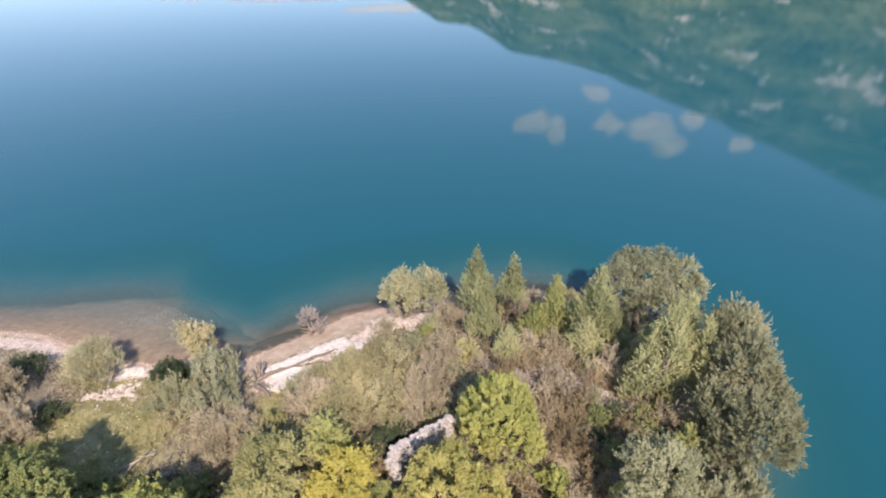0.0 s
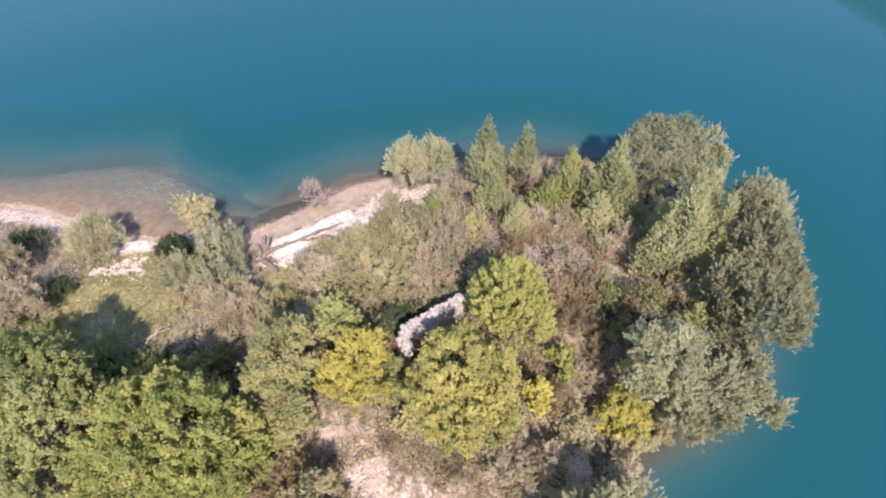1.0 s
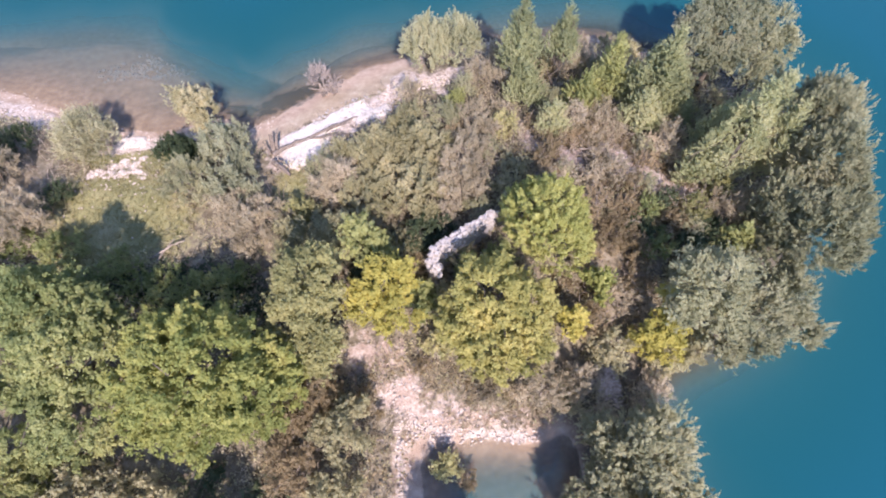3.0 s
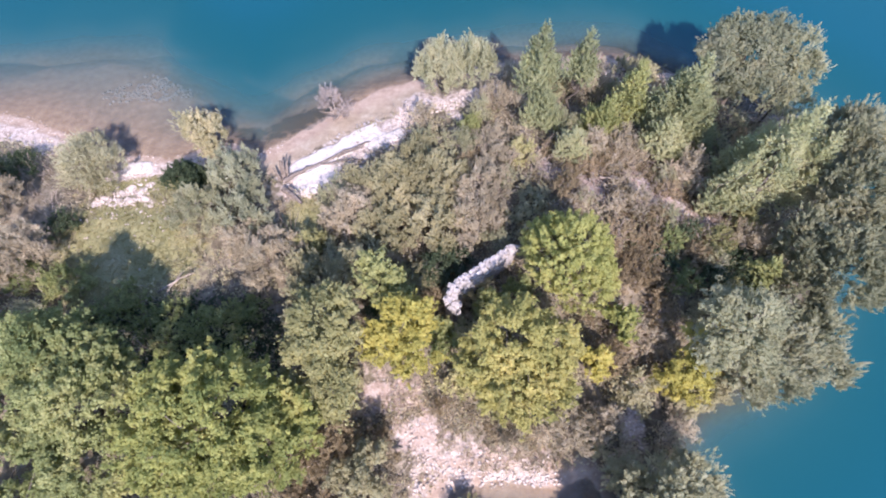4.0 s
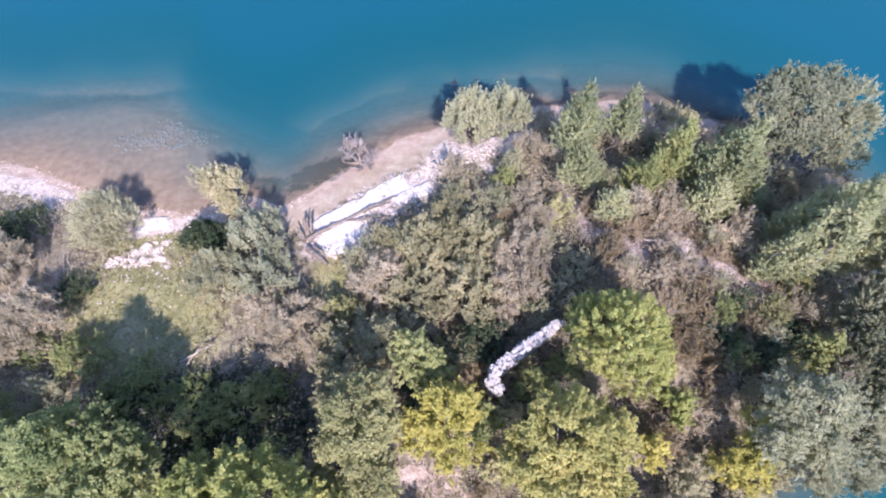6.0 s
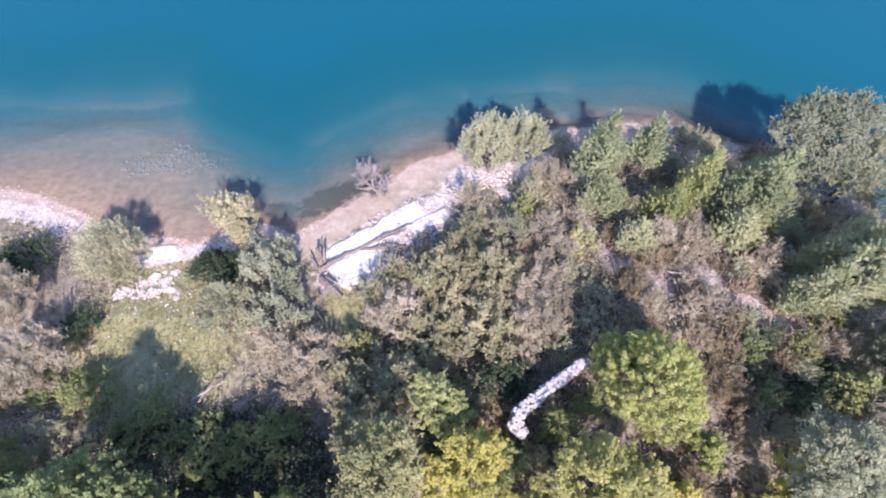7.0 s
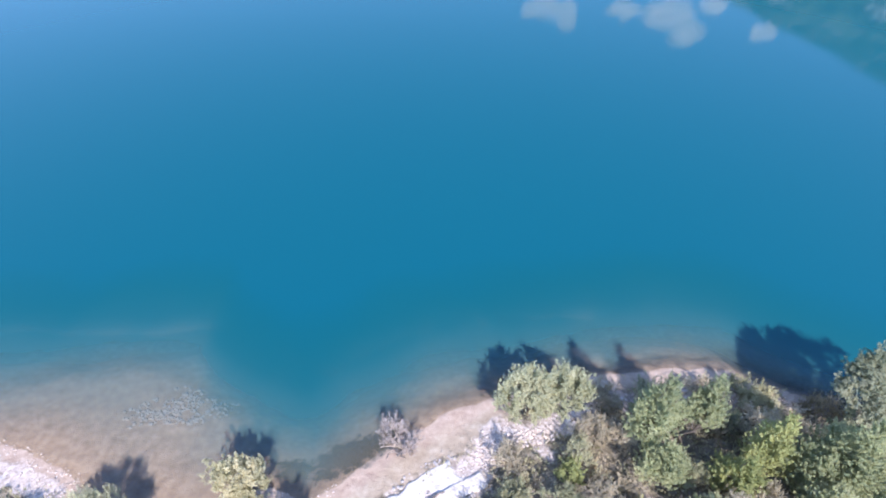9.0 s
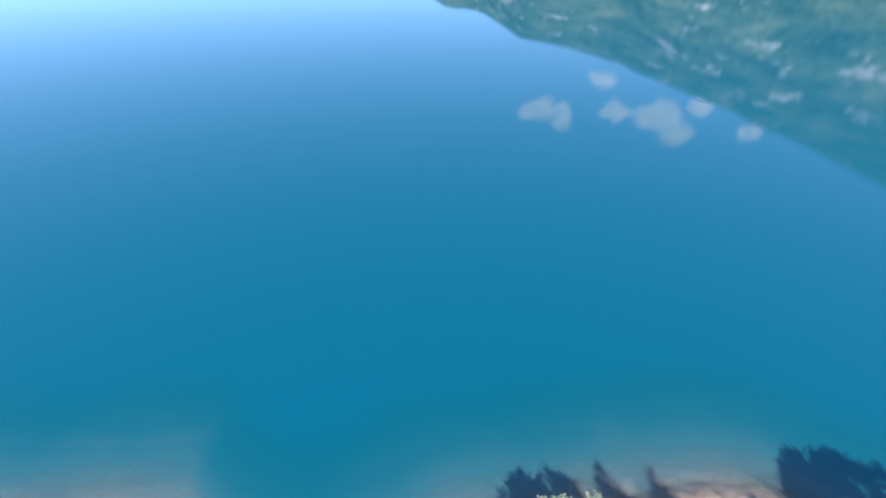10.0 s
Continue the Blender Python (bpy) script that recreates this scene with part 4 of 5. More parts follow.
# the olive thicket
for k, (x, y, r, top) in enumerate([(-7.3, 21.9, 1.6, 3.4), (-5.2, 23.2, 1.8, 3.9), (-2.9, 23.5, 1.8, 4.0), (-0.6, 22.8, 1.7, 4.0), (-5.6, 20.6, 1.7, 3.8), (-3.1, 20.8, 1.9, 4.1), (-0.9, 20.9, 1.5, 4.0), (-3.9, 25.6, 1.3, 2.7)]):
    bush("dry" if k % 3 == 0 else "bush", GREY if k % 3 == 0 else OLIVE, x, y, r, top, "grey-olive shrub in a dense thicket", 60 + k, name="shrub", category="shrub")
SHORE_BUSHES = [
    (-3.6, 26.7, 0.9, 1.9, WILLOW), (-1.0, 27.6, 0.7, 2.3, LIME), (0.0, 26.0, 1.1, 3.0, GREY), (-1.6, 26.0, 1.1, 2.8, WILLOW), (0.6, 29.6, 1.0, 2.4, GREY), (4.0, 30.9, 1.1, 2.6, OLIVE),
    (6.4, 30.6, 1.3, 2.6, GREY), (8.8, 29.8, 1.2, 2.4, GREY), (5.4, 25.4, 1.0, 3.4, GREY), (7.4, 25.4, 1.2, 3.4, GREY), (10.4, 24.0, 1.2, 3.4, GREY), (2.0, 22.1, 0.9, 3.1, OLIVE), (3.3, 21.5, 0.9, 3.3, RUST), (1.5, 20.7, 1.0, 3.3, OLIVE), (4.4, 21.6, 0.8, 3.2, GREY), (2.6, 20.4, 0.8, 3.2, RUST), (9.8, 31.3, 1.0, 2.0, OLIVE),
    (13.2, 17.0, 1.0, 2.0, GREY), (12.0, 16.2, 0.9, 1.9, WILLOW), (12.6, 19.9, 1.1, 3.0, GREY), (13.9, 20.0, 1.0, 2.8, GREY)]
SCRUB_BUSHES = [
    (6.0, 19.8, 0.9, 3.4, RUST), (6.7, 18.3, 1.0, 3.2, RUST), (5.6, 17.2, 1.0, 3.3, RUST), (5.0, 13.9, 1.0, 3.0, RUST), (5.8, 12.6, 1.1, 2.8, OLIVE), (2.7, 10.9, 1.4, 3.2, GREY),
    (4.4, 11.2, 1.0, 2.4, GREY), (8.6, 12.2, 1.0, 2.2, OLIVE), (8.0, 11.1, 0.8, 1.3, GREY), (9.6, 12.6, 0.9, 1.6, OLIVE), (7.3, 10.3, 0.7, 1.2, GREY), (10.6, 13.1, 0.9, 1.5, OLIVE),
    (-2.1, 13.0, 0.8, 2.2, HORNBEAM), (7.3, 16.0, 1.0, 2.4, RUST)]
# near-black bushes here carry the shade of hollows and gaps in their colour
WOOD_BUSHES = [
    (11.6, 18.2, 1.3, 2.6, DARK_AND_SHADE), (-6.3, 9.2, 1.5, 4.2, OLIVE), (-8.6, 7.6, 1.3, 2.6, RUST), (-6.6, 6.2, 1.6, 3.0, OLIVE), (-9.6, 6.2, 1.3, 1.4, DARK_AND_SHADE), (-14.4, 6.0, 1.7, 3.4, OLIVE), (-12.2, 6.9, 1.2, 1.2, DARK_AND_SHADE), (-8.9, 9.4, 1.0, 3.2, RUST),
    (-16.6, 6.0, 2.2, 4.2, OLIVE), (-20, 6.4, 2.4, 4.2, MAPLE_DARK), (-7.4, 10.6, 1.2, 3.6, RUST), (-5.2, 16.0, 1.2, 3.4, DARK_AND_SHADE), (-9.0, 16.6, 1.5, 4.0, OLIVE), (-2.9, 14.9, 1.0, 3.8, MAPLE_DARK),
    (-2.6, 18.6, 1.3, 3.2, DARK_AND_SHADE), (-6.9, 18.4, 1.5, 3.8, OLIVE)]
LOW_BUSHES = [
    (-24, 14.5, 2.0, 4.2, MAPLE_DARK), (1.6, 32.2, 0.8, 1.3, GREY), (4.2, 32.6, 0.7, 1.1, WILLOW), (7.0, 32.6, 0.6, 1.0, GREY), (13.4, 31.2, 0.8, 1.2, RUST), (12.6, 31.5, 0.5, 0.8, RUST), (15.0, 30.6, 0.7, 1.1, GREY), (8.9, 32.4, 0.8, 1.3, OLIVE), (11.0, 30.6, 0.8, 1.4, GREY), (15.2, 26.6, 0.8, 1.7, GREY), (16.4, 26.1, 0.9, 1.7, WILLOW), (17.3, 25.3, 0.8, 1.5, GREY), (16.0, 27.7, 0.7, 1.3, GREY), (14.3, 26.1, 0.9, 1.9, RUST), (17.8, 27.0, 0.6, 1.0, WILLOW),
    (-1.9, 7.7, 0.6, 0.9, HORNBEAM), (-0.9, 7.0, 0.4, 0.7, RUST), (-0.5, 16.5, 0.9, 3.3, MAPLE_DARK), (-1.5, 15.0, 0.8, 3.3, OLIVE), (0.8, 17.2, 0.7, 3.2, MAPLE_DARK)]
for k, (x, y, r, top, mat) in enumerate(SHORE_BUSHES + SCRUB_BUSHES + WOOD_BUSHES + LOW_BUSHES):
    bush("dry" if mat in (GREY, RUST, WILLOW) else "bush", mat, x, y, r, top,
         {WILLOW: "pale grey-green bush in dry scrub", GREY: "dry grey-brown bush with bare twigs", RUST: "rust-brown autumn bush in dry scrub", OLIVE: "olive-green bush on the spit", LIME: "small light-green bush on the shore", HORNBEAM: "dull olive bush beside the gravel", DARK_AND_SHADE: "bush coloured dark to deepen the shade", MAPLE_DARK: "dark green leafy bush under the trees"}[mat], 100 + k)

# knee-high bushes all over the dry ground
def low_bushes(count, seed):
    rng = np.random.default_rng(seed)
    taken = [(o.location.x, o.location.y) for o in bpy.data.objects if o.type == "EMPTY"]
    tries = 0
    while count and tries < 4000:
        tries += 1
        x, y = rng.uniform(-10, 14.5), rng.uniform(9.5, 31.5)
        here = (np.array([x]), np.array([y]))
        if inland(*here)[0] < 1.2 or pale_zone(*here)[0] > 0.45 or trail_zone(*here)[0] > 0.48 or lawn_zone(*here)[0] > 0.5 or sand_zone(*here)[0] > 0.4:
            continue
        if (7.0 < x < 10.6 and 16.6 < y < 20.6) or math.hypot((x + 4.8) / 1.8, (y - 12.3) / 1.3) < 1:
            continue
        if min(math.hypot(x - a, y - b) for a, b in taken) < 1.0:
            continue
        mat = (GREY, OLIVE, WILLOW, GREY, RUST, HORNBEAM)[int(rng.integers(6))]
        r = rng.uniform(0.5, 0.95)
        bush("dry" if mat in (GREY, RUST, WILLOW) else "bush", mat, x, y, r, ground_z(x, y) + r * rng.uniform(1.1, 1.9),
             {GREY: "low dry grey bush on stony ground", OLIVE: "low olive bush on stony ground", WILLOW: "low pale grey-green bush", RUST: "low rust-brown bush on dry ground", HORNBEAM: "low dull green bush on dry ground"}[mat], 700 + count, name="low_bush", stems=3)
        taken.append((x, y))
        count -= 1


low_bushes(85, 17)


def trail_scrub(count, seed):
    rng = np.random.default_rng(seed)
    while count:
        x, y = rng.uniform(1.5, 11.5), rng.uniform(19.0, 27.0)
        if not 0.2 < trail_zone(np.array([x]), np.array([y]))[0] < 0.5:
            continue
        r = rng.uniform(0.3, 0.6)
        mat = (RUST, RUST, GREY, WILLOW)[int(rng.integers(4))]
        bush("dry", mat, x, y, r, ground_z(x, y) + r * rng.uniform(1.0, 1.7), {GREY: "small dry grey bush beside the trail", RUST: "small rust-brown bush beside the trail", WILLOW: "small pale grey-green bush beside the trail"}[mat], 900 + count, name="low_bush", stems=2)
        count -= 1


trail_scrub(24, 19)


# a stunted shrub with bare crooked limbs at the waterline
def stunted_shrub(x, y, seed):
    rng = np.random.default_rng(seed)
    base = np.array((x, y, ground_z(x, y) - 0.05))
    thing = tagged(new("stunted_shrub"), "stunted grey shrub with bare crooked limbs at the waterline", "shrub")
    thing.location = base
    limbs = []
    for k in range(16):
        a = k * 0.83
        tip = np.array((math.cos(a) * rng.uniform(0.6, 1.3), math.sin(a) * rng.uniform(0.6, 1.3), rng.uniform(0.4, 1.5)))
        limbs.append((bent(rng, (0, 0, 0), tip, 6, 0.3), np.linspace(0.05, 0.012, 6)))
    for limb in limbs:
        link("branch", quick_mesh("branch", *tubes([limb], 5), True), TWIG, thing)
    crown, _ = crown_of(rng, "dry", [(np.array((-0.35, 0.2, 1.2)), 0.75, 0.5, 0.1), (np.array((0.4, -0.2, 0.9)), 0.5, 0.4, 0.1)])
    link("crown", crown, BLEACHED, thing)


stunted_shrub(-8.9, 29.7, 5)


# ---- dead wood ----
def dead_wood(name, label, parts, mat, seed, category="driftwood"):
    rng = np.random.default_rng(seed)
    first = np.array(parts[0][0])
    origin = np.array((first[0], first[1], ground_z(first[0], first[1])))
    thing = tagged(new(name), label, category)
    thing.location = origin
    for k, (a, b, r) in enumerate(parts):
        ends = [np.array((p[0], p[1], max(ground_z(p[0], p[1]), 0) + p[2])) - origin for p in (a, b)]
        line = bent(rng, ends[0], ends[1], 9, 0.04)
        link("log" if k == 0 else "limb", quick_mesh("log", *tubes([(line, np.linspace(r, r * 0.4, 9))], 8), True), mat, thing)


dead_wood("dead_stump", "weathered split stump at the slab's corner", [((-11.6, 25.0, 0), (-11.7, 25.6, 1.0), 0.17), ((-11.4, 24.9, 0), (-11.25, 25.5, 1.1), 0.13), ((-11.75, 24.8, 0), (-12.1, 25.3, 0.7), 0.10), ((-11.5, 24.8, 0), (-11.45, 25.5, 1.3), 0.08)], DRIFT, 3, "stump")
dead_wood("driftwood", "dark fallen log below the limestone slab", [((-11.4, 24.0, 0.2), (-10.3, 23.0, 0.2), 0.2), ((-11.1, 24.1, 0.25), (-10.4, 23.5, 0.3), 0.09)], DRIFT, 4)
dead_wood("driftwood", "long weathered log lying between limestone slabs", [((-11.5, 24.6, 0.2), (-9.5, 25.85, 0.1), 0.15), ((-9.7, 25.75, 0.12), (-6.6, 27.2, 0.06), 0.10), ((-9.5, 25.7, 0.12), (-7.1, 25.8, 0.06), 0.09), ((-8.6, 26.2, 0.1), (-7.2, 26.7, 0.1), 0.06)], DRIFT, 5)
dead_wood("driftwood", "bleached bare branch at the water's edge", [((15.6, 28.2, 0.3), (19.0, 28.6, 0.6), 0.08), ((16.6, 28.35, 0.4), (18.2, 28.0, 0.8), 0.04), ((16.8, 28.4, 0.5), (18.4, 29.2, 0.8), 0.03)], TWIG, 6)
dead_wood("driftwood", "heap of dead branches in shade", [((14.2, 28.6, 0.4), (16.6, 27.4, 1.0), 0.06), ((14.6, 27.4, 0.4), (15.6, 29.0, 1.1), 0.045), ((15.0, 28.8, 0.4), (17.2, 28.2, 0.9), 0.04), ((16.2, 26.6, 0.4), (17.4, 27.6, 1.2), 0.04), ((16.8, 26.4, 0.4), (16.6, 27.8, 1.1), 0.035), ((15.4, 27.2, 0.4), (16.9, 26.6, 1.2), 0.04)], TWIG, 7)
dead_wood("driftwood", "grey fallen branch by the path", [((-6.4, 8.9, 0.4), (-4.7, 8.8, 0.5), 0.06), ((-5.8, 8.9, 0.5), (-5.0, 8.4, 0.5), 0.03)], DRIFT, 8)
dead_wood("driftwood", "bleached fallen branches at the lawn's edge", [((-16.9, 18.0, 0.2), (-15.3, 18.8, 0.5), 0.06), ((-16.6, 17.8, 0.2), (-15.8, 18.9, 0.5), 0.04)], TWIG, 9)


dead_wood("driftwood", "bleached fallen branches beside the trail", [((5.6, 23.4, 0.35), (7.3, 22.9, 0.5), 0.05), ((6.0, 23.7, 0.4), (7.0, 22.6, 0.5), 0.035), ((6.3, 23.2, 0.4), (7.4, 23.4, 0.6), 0.03)], TWIG, 10)
dead_wood("driftwood", "bleached fallen branch on the dry trail", [((7.8, 21.9, 0.3), (9.3, 21.3, 0.45), 0.05), ((8.4, 21.7, 0.3), (9.1, 22.1, 0.5), 0.03)], TWIG, 11)
dead_wood("dead_bush", "dead bush of bare pale branches in scrub", [((10.9, 19.6, 0.1), (10.2, 20.4, 1.4), 0.025), ((10.9, 19.6, 0.1), (11.5, 20.5, 1.5), 0.022), ((10.9, 19.6, 0.1), (10.9, 20.7, 1.6), 0.020), ((10.9, 19.6, 0.1), (11.8, 19.8, 1.2), 0.018), ((10.9, 19.6, 0.1), (10.1, 19.5, 1.2), 0.018), ((10.9, 19.6, 0.1), (11.2, 20.0, 1.9), 0.015)], DRIFT, 12, "bush")
dead_wood("dead_bush", "bare grey bush with tangled dead twigs", [((-10.6, 20.9, 0.1), (-11.2, 21.8, 1.5), 0.022), ((-10.6, 20.9, 0.1), (-10.0, 21.7, 1.6), 0.020), ((-10.6, 20.9, 0.1), (-10.6, 22.0, 1.3), 0.018), ((-10.6, 20.9, 0.1), (-9.7, 20.9, 1.2), 0.018), ((-10.6, 20.9, 0.1), (-11.5, 20.8, 1.2), 0.015)], DRIFT, 13, "bush")


# ---- low growth ----
def scatter(count, seed, box, accept):
    rng = np.random.default_rng(seed)
    x, y = rng.uniform(box[0], box[1], count), rng.uniform(box[2], box[3], count)
    keep = accept(x, y, rng)
    return x[keep], y[keep], rng


def bare(x, y):
    return np.maximum.reduce([pale_zone(x, y), trail_zone(x, y), lawn_zone(x, y), sand_zone(x, y)])


def undergrowth(name, label, mat, count, seed, tall, leaves, leaf, accept, box=(-34, 18, -2, 34)):
    x, y, rng = scatter(count, seed, box, accept)
    z = height(x, y)
    tall = tall * rng.uniform(0.5, 1.3, len(x))
    which = np.repeat(np.arange(len(x)), leaves)
    n = len(which)
    u = rng.random(n)
    lean = rng.normal(0, 0.5, (n, 2))
    place = np.stack([x[which] + lean[:, 0] * tall[which] * 0.8, y[which] + lean[:, 1] * tall[which] * 0.8, z[which] + u * tall[which]], 1)
    along = unit(np.c_[lean, 0.9 + 0 * u] + rng.normal(0, 0.5, (n, 3)))
    normal = unit(rng.normal(0, 0.6, (n, 3)) + (0, -0.1, 0.5))
    size = rng.uniform(0.7, 1.4, n)
    mesh = quick_mesh(name, *slivers(place, along, normal, leaf[0] * size, leaf[1] * size))
    tagged(link(name, mesh, mat), label, "undergrowth", kind="stuff")


def wild(x, y, rng, seed, low=0.0):
    return (inland(x, y) > 0.7) & (bare(x, y) < 0.5 + rng.normal(0, 0.08, len(x))) & (roughness(x, y, 2.5, seed, 3) > low)


undergrowth("scrub", "low olive undergrowth between the trees", OLIVE, 11000, 71, 0.6, 9, (0.14, 0.07), lambda x, y, g: wild(x, y, g, 31, -0.05))
undergrowth("scrub", "dry grey-brown undergrowth under the trees", GREY, 11000, 72, 0.55, 9, (0.17, 0.04), lambda x, y, g: wild(x, y, g, 32, -0.02))
undergrowth("scrub", "rust-brown bracken and brambles", RUST, 7000, 73, 0.6, 9, (0.15, 0.07), lambda x, y, g: wild(x, y, g, 33, 0.02) & (x > -12))
undergrowth("scrub", "dry rust-brown bracken along the trail", RUST, 4500, 78, 0.4, 7, (0.16, 0.035), lambda x, y, g: (trail_zone(x, y) < 0.62) & (roughness(x, y, 1.3, 36, 3) > -0.08), (3.2, 11.6, 15.2, 24.6))
# near-black leaf sheet that paints the maples' shade onto the ground
undergrowth("ground_cover", "low leaves coloured dark to deepen the shade under the maples", DARK_AND_SHADE, 6500, 77, 0.35, 7, (0.13, 0.09), lambda x, y, g: (near_spot(x, y, -15.6, 15.3, 5.5, 2.2) > 0.5 + g.normal(0, 0.06, len(x))), (-24, -8, 11, 20))
undergrowth("grass", "short sunlit meadow grass", GRASS, 12000, 74, 0.12, 5, (0.13, 0.02), lambda x, y, g: (inland(x, y) > 0.4) & (lawn_zone(x, y) > 0.45) & (pale_zone(x, y) < 0.52), (-27, -8, 17, 27))
undergrowth("grass", "dry tussock grass on the gravel by the inlet", GREY, 1500, 76, 0.3, 8, (0.22, 0.03), lambda x, y, g: (inland(x, y) > 0.5) & (roughness(x, y, 1.2, 41, 3) > -0.03), (-6, 3, 8.7, 13))
undergrowth("grass", "dry tussock grass beside the trail", GREY, 5000, 75, 0.25, 7, (0.25, 0.02), lambda x, y, g: (trail_zone(x, y) > 0.25) & (trail_zone(x, y) < 0.6) & (inland(x, y) > 1.0), (-8, 13, 8, 30))


def dry_twigs(count, seed, accept):
    x, y, rng = scatter(count, seed, (-30, 16, 4, 32), accept)
    z = height(x, y)
    paths = []
    for k in range(len(x)):
        tip = (x[k] + rng.normal(0, 0.5), y[k] + rng.normal(0, 0.5), z[k] + rng.uniform(0.3, 1.5))
        paths.append((bent(rng, (x[k], y[k], z[k]), tip, 4, 0.2), np.linspace(0.018, 0.006, 4)))
    tagged(link("dry_twigs", quick_mesh("dry_twigs", *tubes(paths, 3)), TWIG), "bare pale twigs standing in the scrub", "undergrowth", kind="stuff")


dry_twigs(6500, 82, lambda x, y, g: (trail_zone(x, y) > 0.18) & (x > 0) & (inland(x, y) > 1.5) & (g.random(len(x)) < 0.9))
dry_twigs(7500, 81, lambda x, y, g: wild(x, y, g, 34, 0.06))


# ---- limestone slabs ----
def rock_slab(a, b, width, thick, tilt, label, seed):
    """A long weathered bed of rock between two points: ragged outline, a pitted and gently uneven top, edges that dip into the ground."""
    a, b = np.array(a, float), np.array(b, float)
    mid, run = (a + b) / 2, b - a
    length = np.linalg.norm(run)
    nx, ny = int(length / 0.07), int(width * 1.5 / 0.07)
    u, v = np.meshgrid(np.linspace(-0.56, 0.56, nx) * length, np.linspace(-0.72, 0.72, ny) * width)
    rag = roughness(u, v, 0.7, seed * 7, 5) * 0.55
    edge = np.minimum(1 - np.abs(v) / (width * 0.5), (1 - np.abs(u) / (length * 0.5)) * length / width * 0.6) + rag
    top = thick * (0.8 + 0.7 * roughness(u * 0.5, v, 0.9, seed * 11, 2)) + roughness(u, v, 0.28, seed * 3, 3) * 0.10
    z = np.where(edge > 0, top * ease(edge, 0, 0.25) - 0.08 * (1 - ease(edge, 0, 0.15)), -0.10 - 0.4 * np.minimum(-edge, 0.6))
    i = (np.arange(ny - 1)[:, None] * nx + np.arange(nx - 1)).ravel()
    mesh = quick_mesh("rock_slab", np.stack([u, v, z], -1).reshape(-1, 3), np.stack([i, i + 1, i + 1 + nx, i + nx], 1))
    ob = tagged(link("rock_slab", mesh, SLAB), label, "rock", "limestone slabs on the shore")
    ob.matrix_world = pose(mid[0], mid[1], ground_z(*mid), tilt, 0, math.degrees(math.atan2(run[1], run[0])))


rock_slab((-11.2, 25.15), (-6.1, 28.35), 1.5, 0.15, -9, "long bright white limestone slab sloping to the beach", 1)
rock_slab((-11.05, 24.4), (-7.9, 25.6), 1.6, 0.11, -9, "weathered pale limestone slab on the shore", 2)
rock_slab((-7.0, 26.7), (-4.8, 27.8), 0.9, 0.11, -9, "broken pale limestone slab on the shore", 3)
rock_slab((-10.4, 23.7), (-9.4, 24.0), 0.5, 0.10, -8, "small pale limestone slab among rubble", 4)
rock_slab((-21.2, 25.85), (-19.3, 26.1), 1.0, 0.10, -3, "flat pale limestone ledge on the shore", 7)


# ---- stones ----
def stone_mesh(seed, flat=0.65):
    rng = np.random.default_rng(seed)
    bm = bmesh.new()
    bmesh.ops.create_icosphere(bm, subdivisions=1, radius=0.5)
    for v in bm.verts:
        v.co = v.co * rng.uniform(0.75, 1.15)
        v.co.z *= flat
    mesh = bpy.data.meshes.new("stone")
    bm.to_mesh(mesh), bm.free()
    mesh.materials.append(STONE)
    return mesh


STONES = [stone_mesh(300 + k) for k in range(8)]


def loose_stones(count, seed, accept, box, sizes, label="", mat=None):
    """Stones lying on the ground, each a part of it; with a label, a joined bed of them."""
    x, y, rng = scatter(count, seed, box, accept)
    z = height(x, y)
    beds, shapes = [], [np.array([v.co for v in m.vertices]) for m in STONES]
    for k in range(len(x)):
        s = rng.uniform(*sizes)
        m = pose(x[k], y[k], z[k] + 0.12 * s, rng.uniform(-15, 15), rng.uniform(-15, 15), rng.uniform(0, 360)) @ Matrix.Diagonal((s, s * rng.uniform(0.6, 1), s * rng.uniform(0.7, 1), 1))
        if label:
            turn = np.array(m)
            beds.append(shapes[k % 8] @ turn[:3, :3].T + turn[:3, 3])
            continue
        ob = new("stone", STONES[k % 8])
        ob.parent = ground
        ob.matrix_basis = m
    if label:
        one = np.array([p.vertices for p in STONES[0].polygons])
        faces = (one[None] + (np.arange(len(beds)) * len(shapes[0]))[:, None, None]).reshape(-1, 3)
        tagged(link("stone_bed", quick_mesh("stone_bed", np.concatenate(beds), faces), mat or STONE), label, "stones", kind="stuff")


loose_stones(1000, 91, lambda x, y, g: (near_line(x, y, [(-5.0, 12.2), (-4.1, 11.0), (-3.9, 9.4), (-4.0, 7)], 0.5) > 0.5) & (g.random(len(x)) < 0.22), (-6.5, -2.2, 5, 13.5), (0.08, 0.24), "pale loose stones along the path to the inlet")
loose_stones(1600, 92, lambda x, y, g: (near_line(x, y, [(-3.4, 9.3), (-0.6, 9.2), (2.0, 9.2)], 0.7) > 0.5 + g.normal(0, 0.1, len(x))) & (g.random(len(x)) < 0.3), (-4.4, 3, 8.6, 11), (0.07, 0.22), "pale loose stones on the inlet's beach")
loose_stones(300, 93, lambda x, y, g: (lawn_zone(x, y) > 0.5) & (g.random(len(x)) < np.exp(-np.abs(y - 22.4) / 1.4)), (-23, -17, 18.5, 26), (0.06, 0.16))
loose_stones(900, 94, lambda x, y, g: (near_line(x, y, [(-21.7, 23.5), (-20.0, 23.5), (-18.9, 23.4)], 0.28) > 0.5) & (roughness(x, y, 0.9, 51, 2) > 0.02), (-23.4, -18, 22.4, 24.6), (0.06, 0.24))
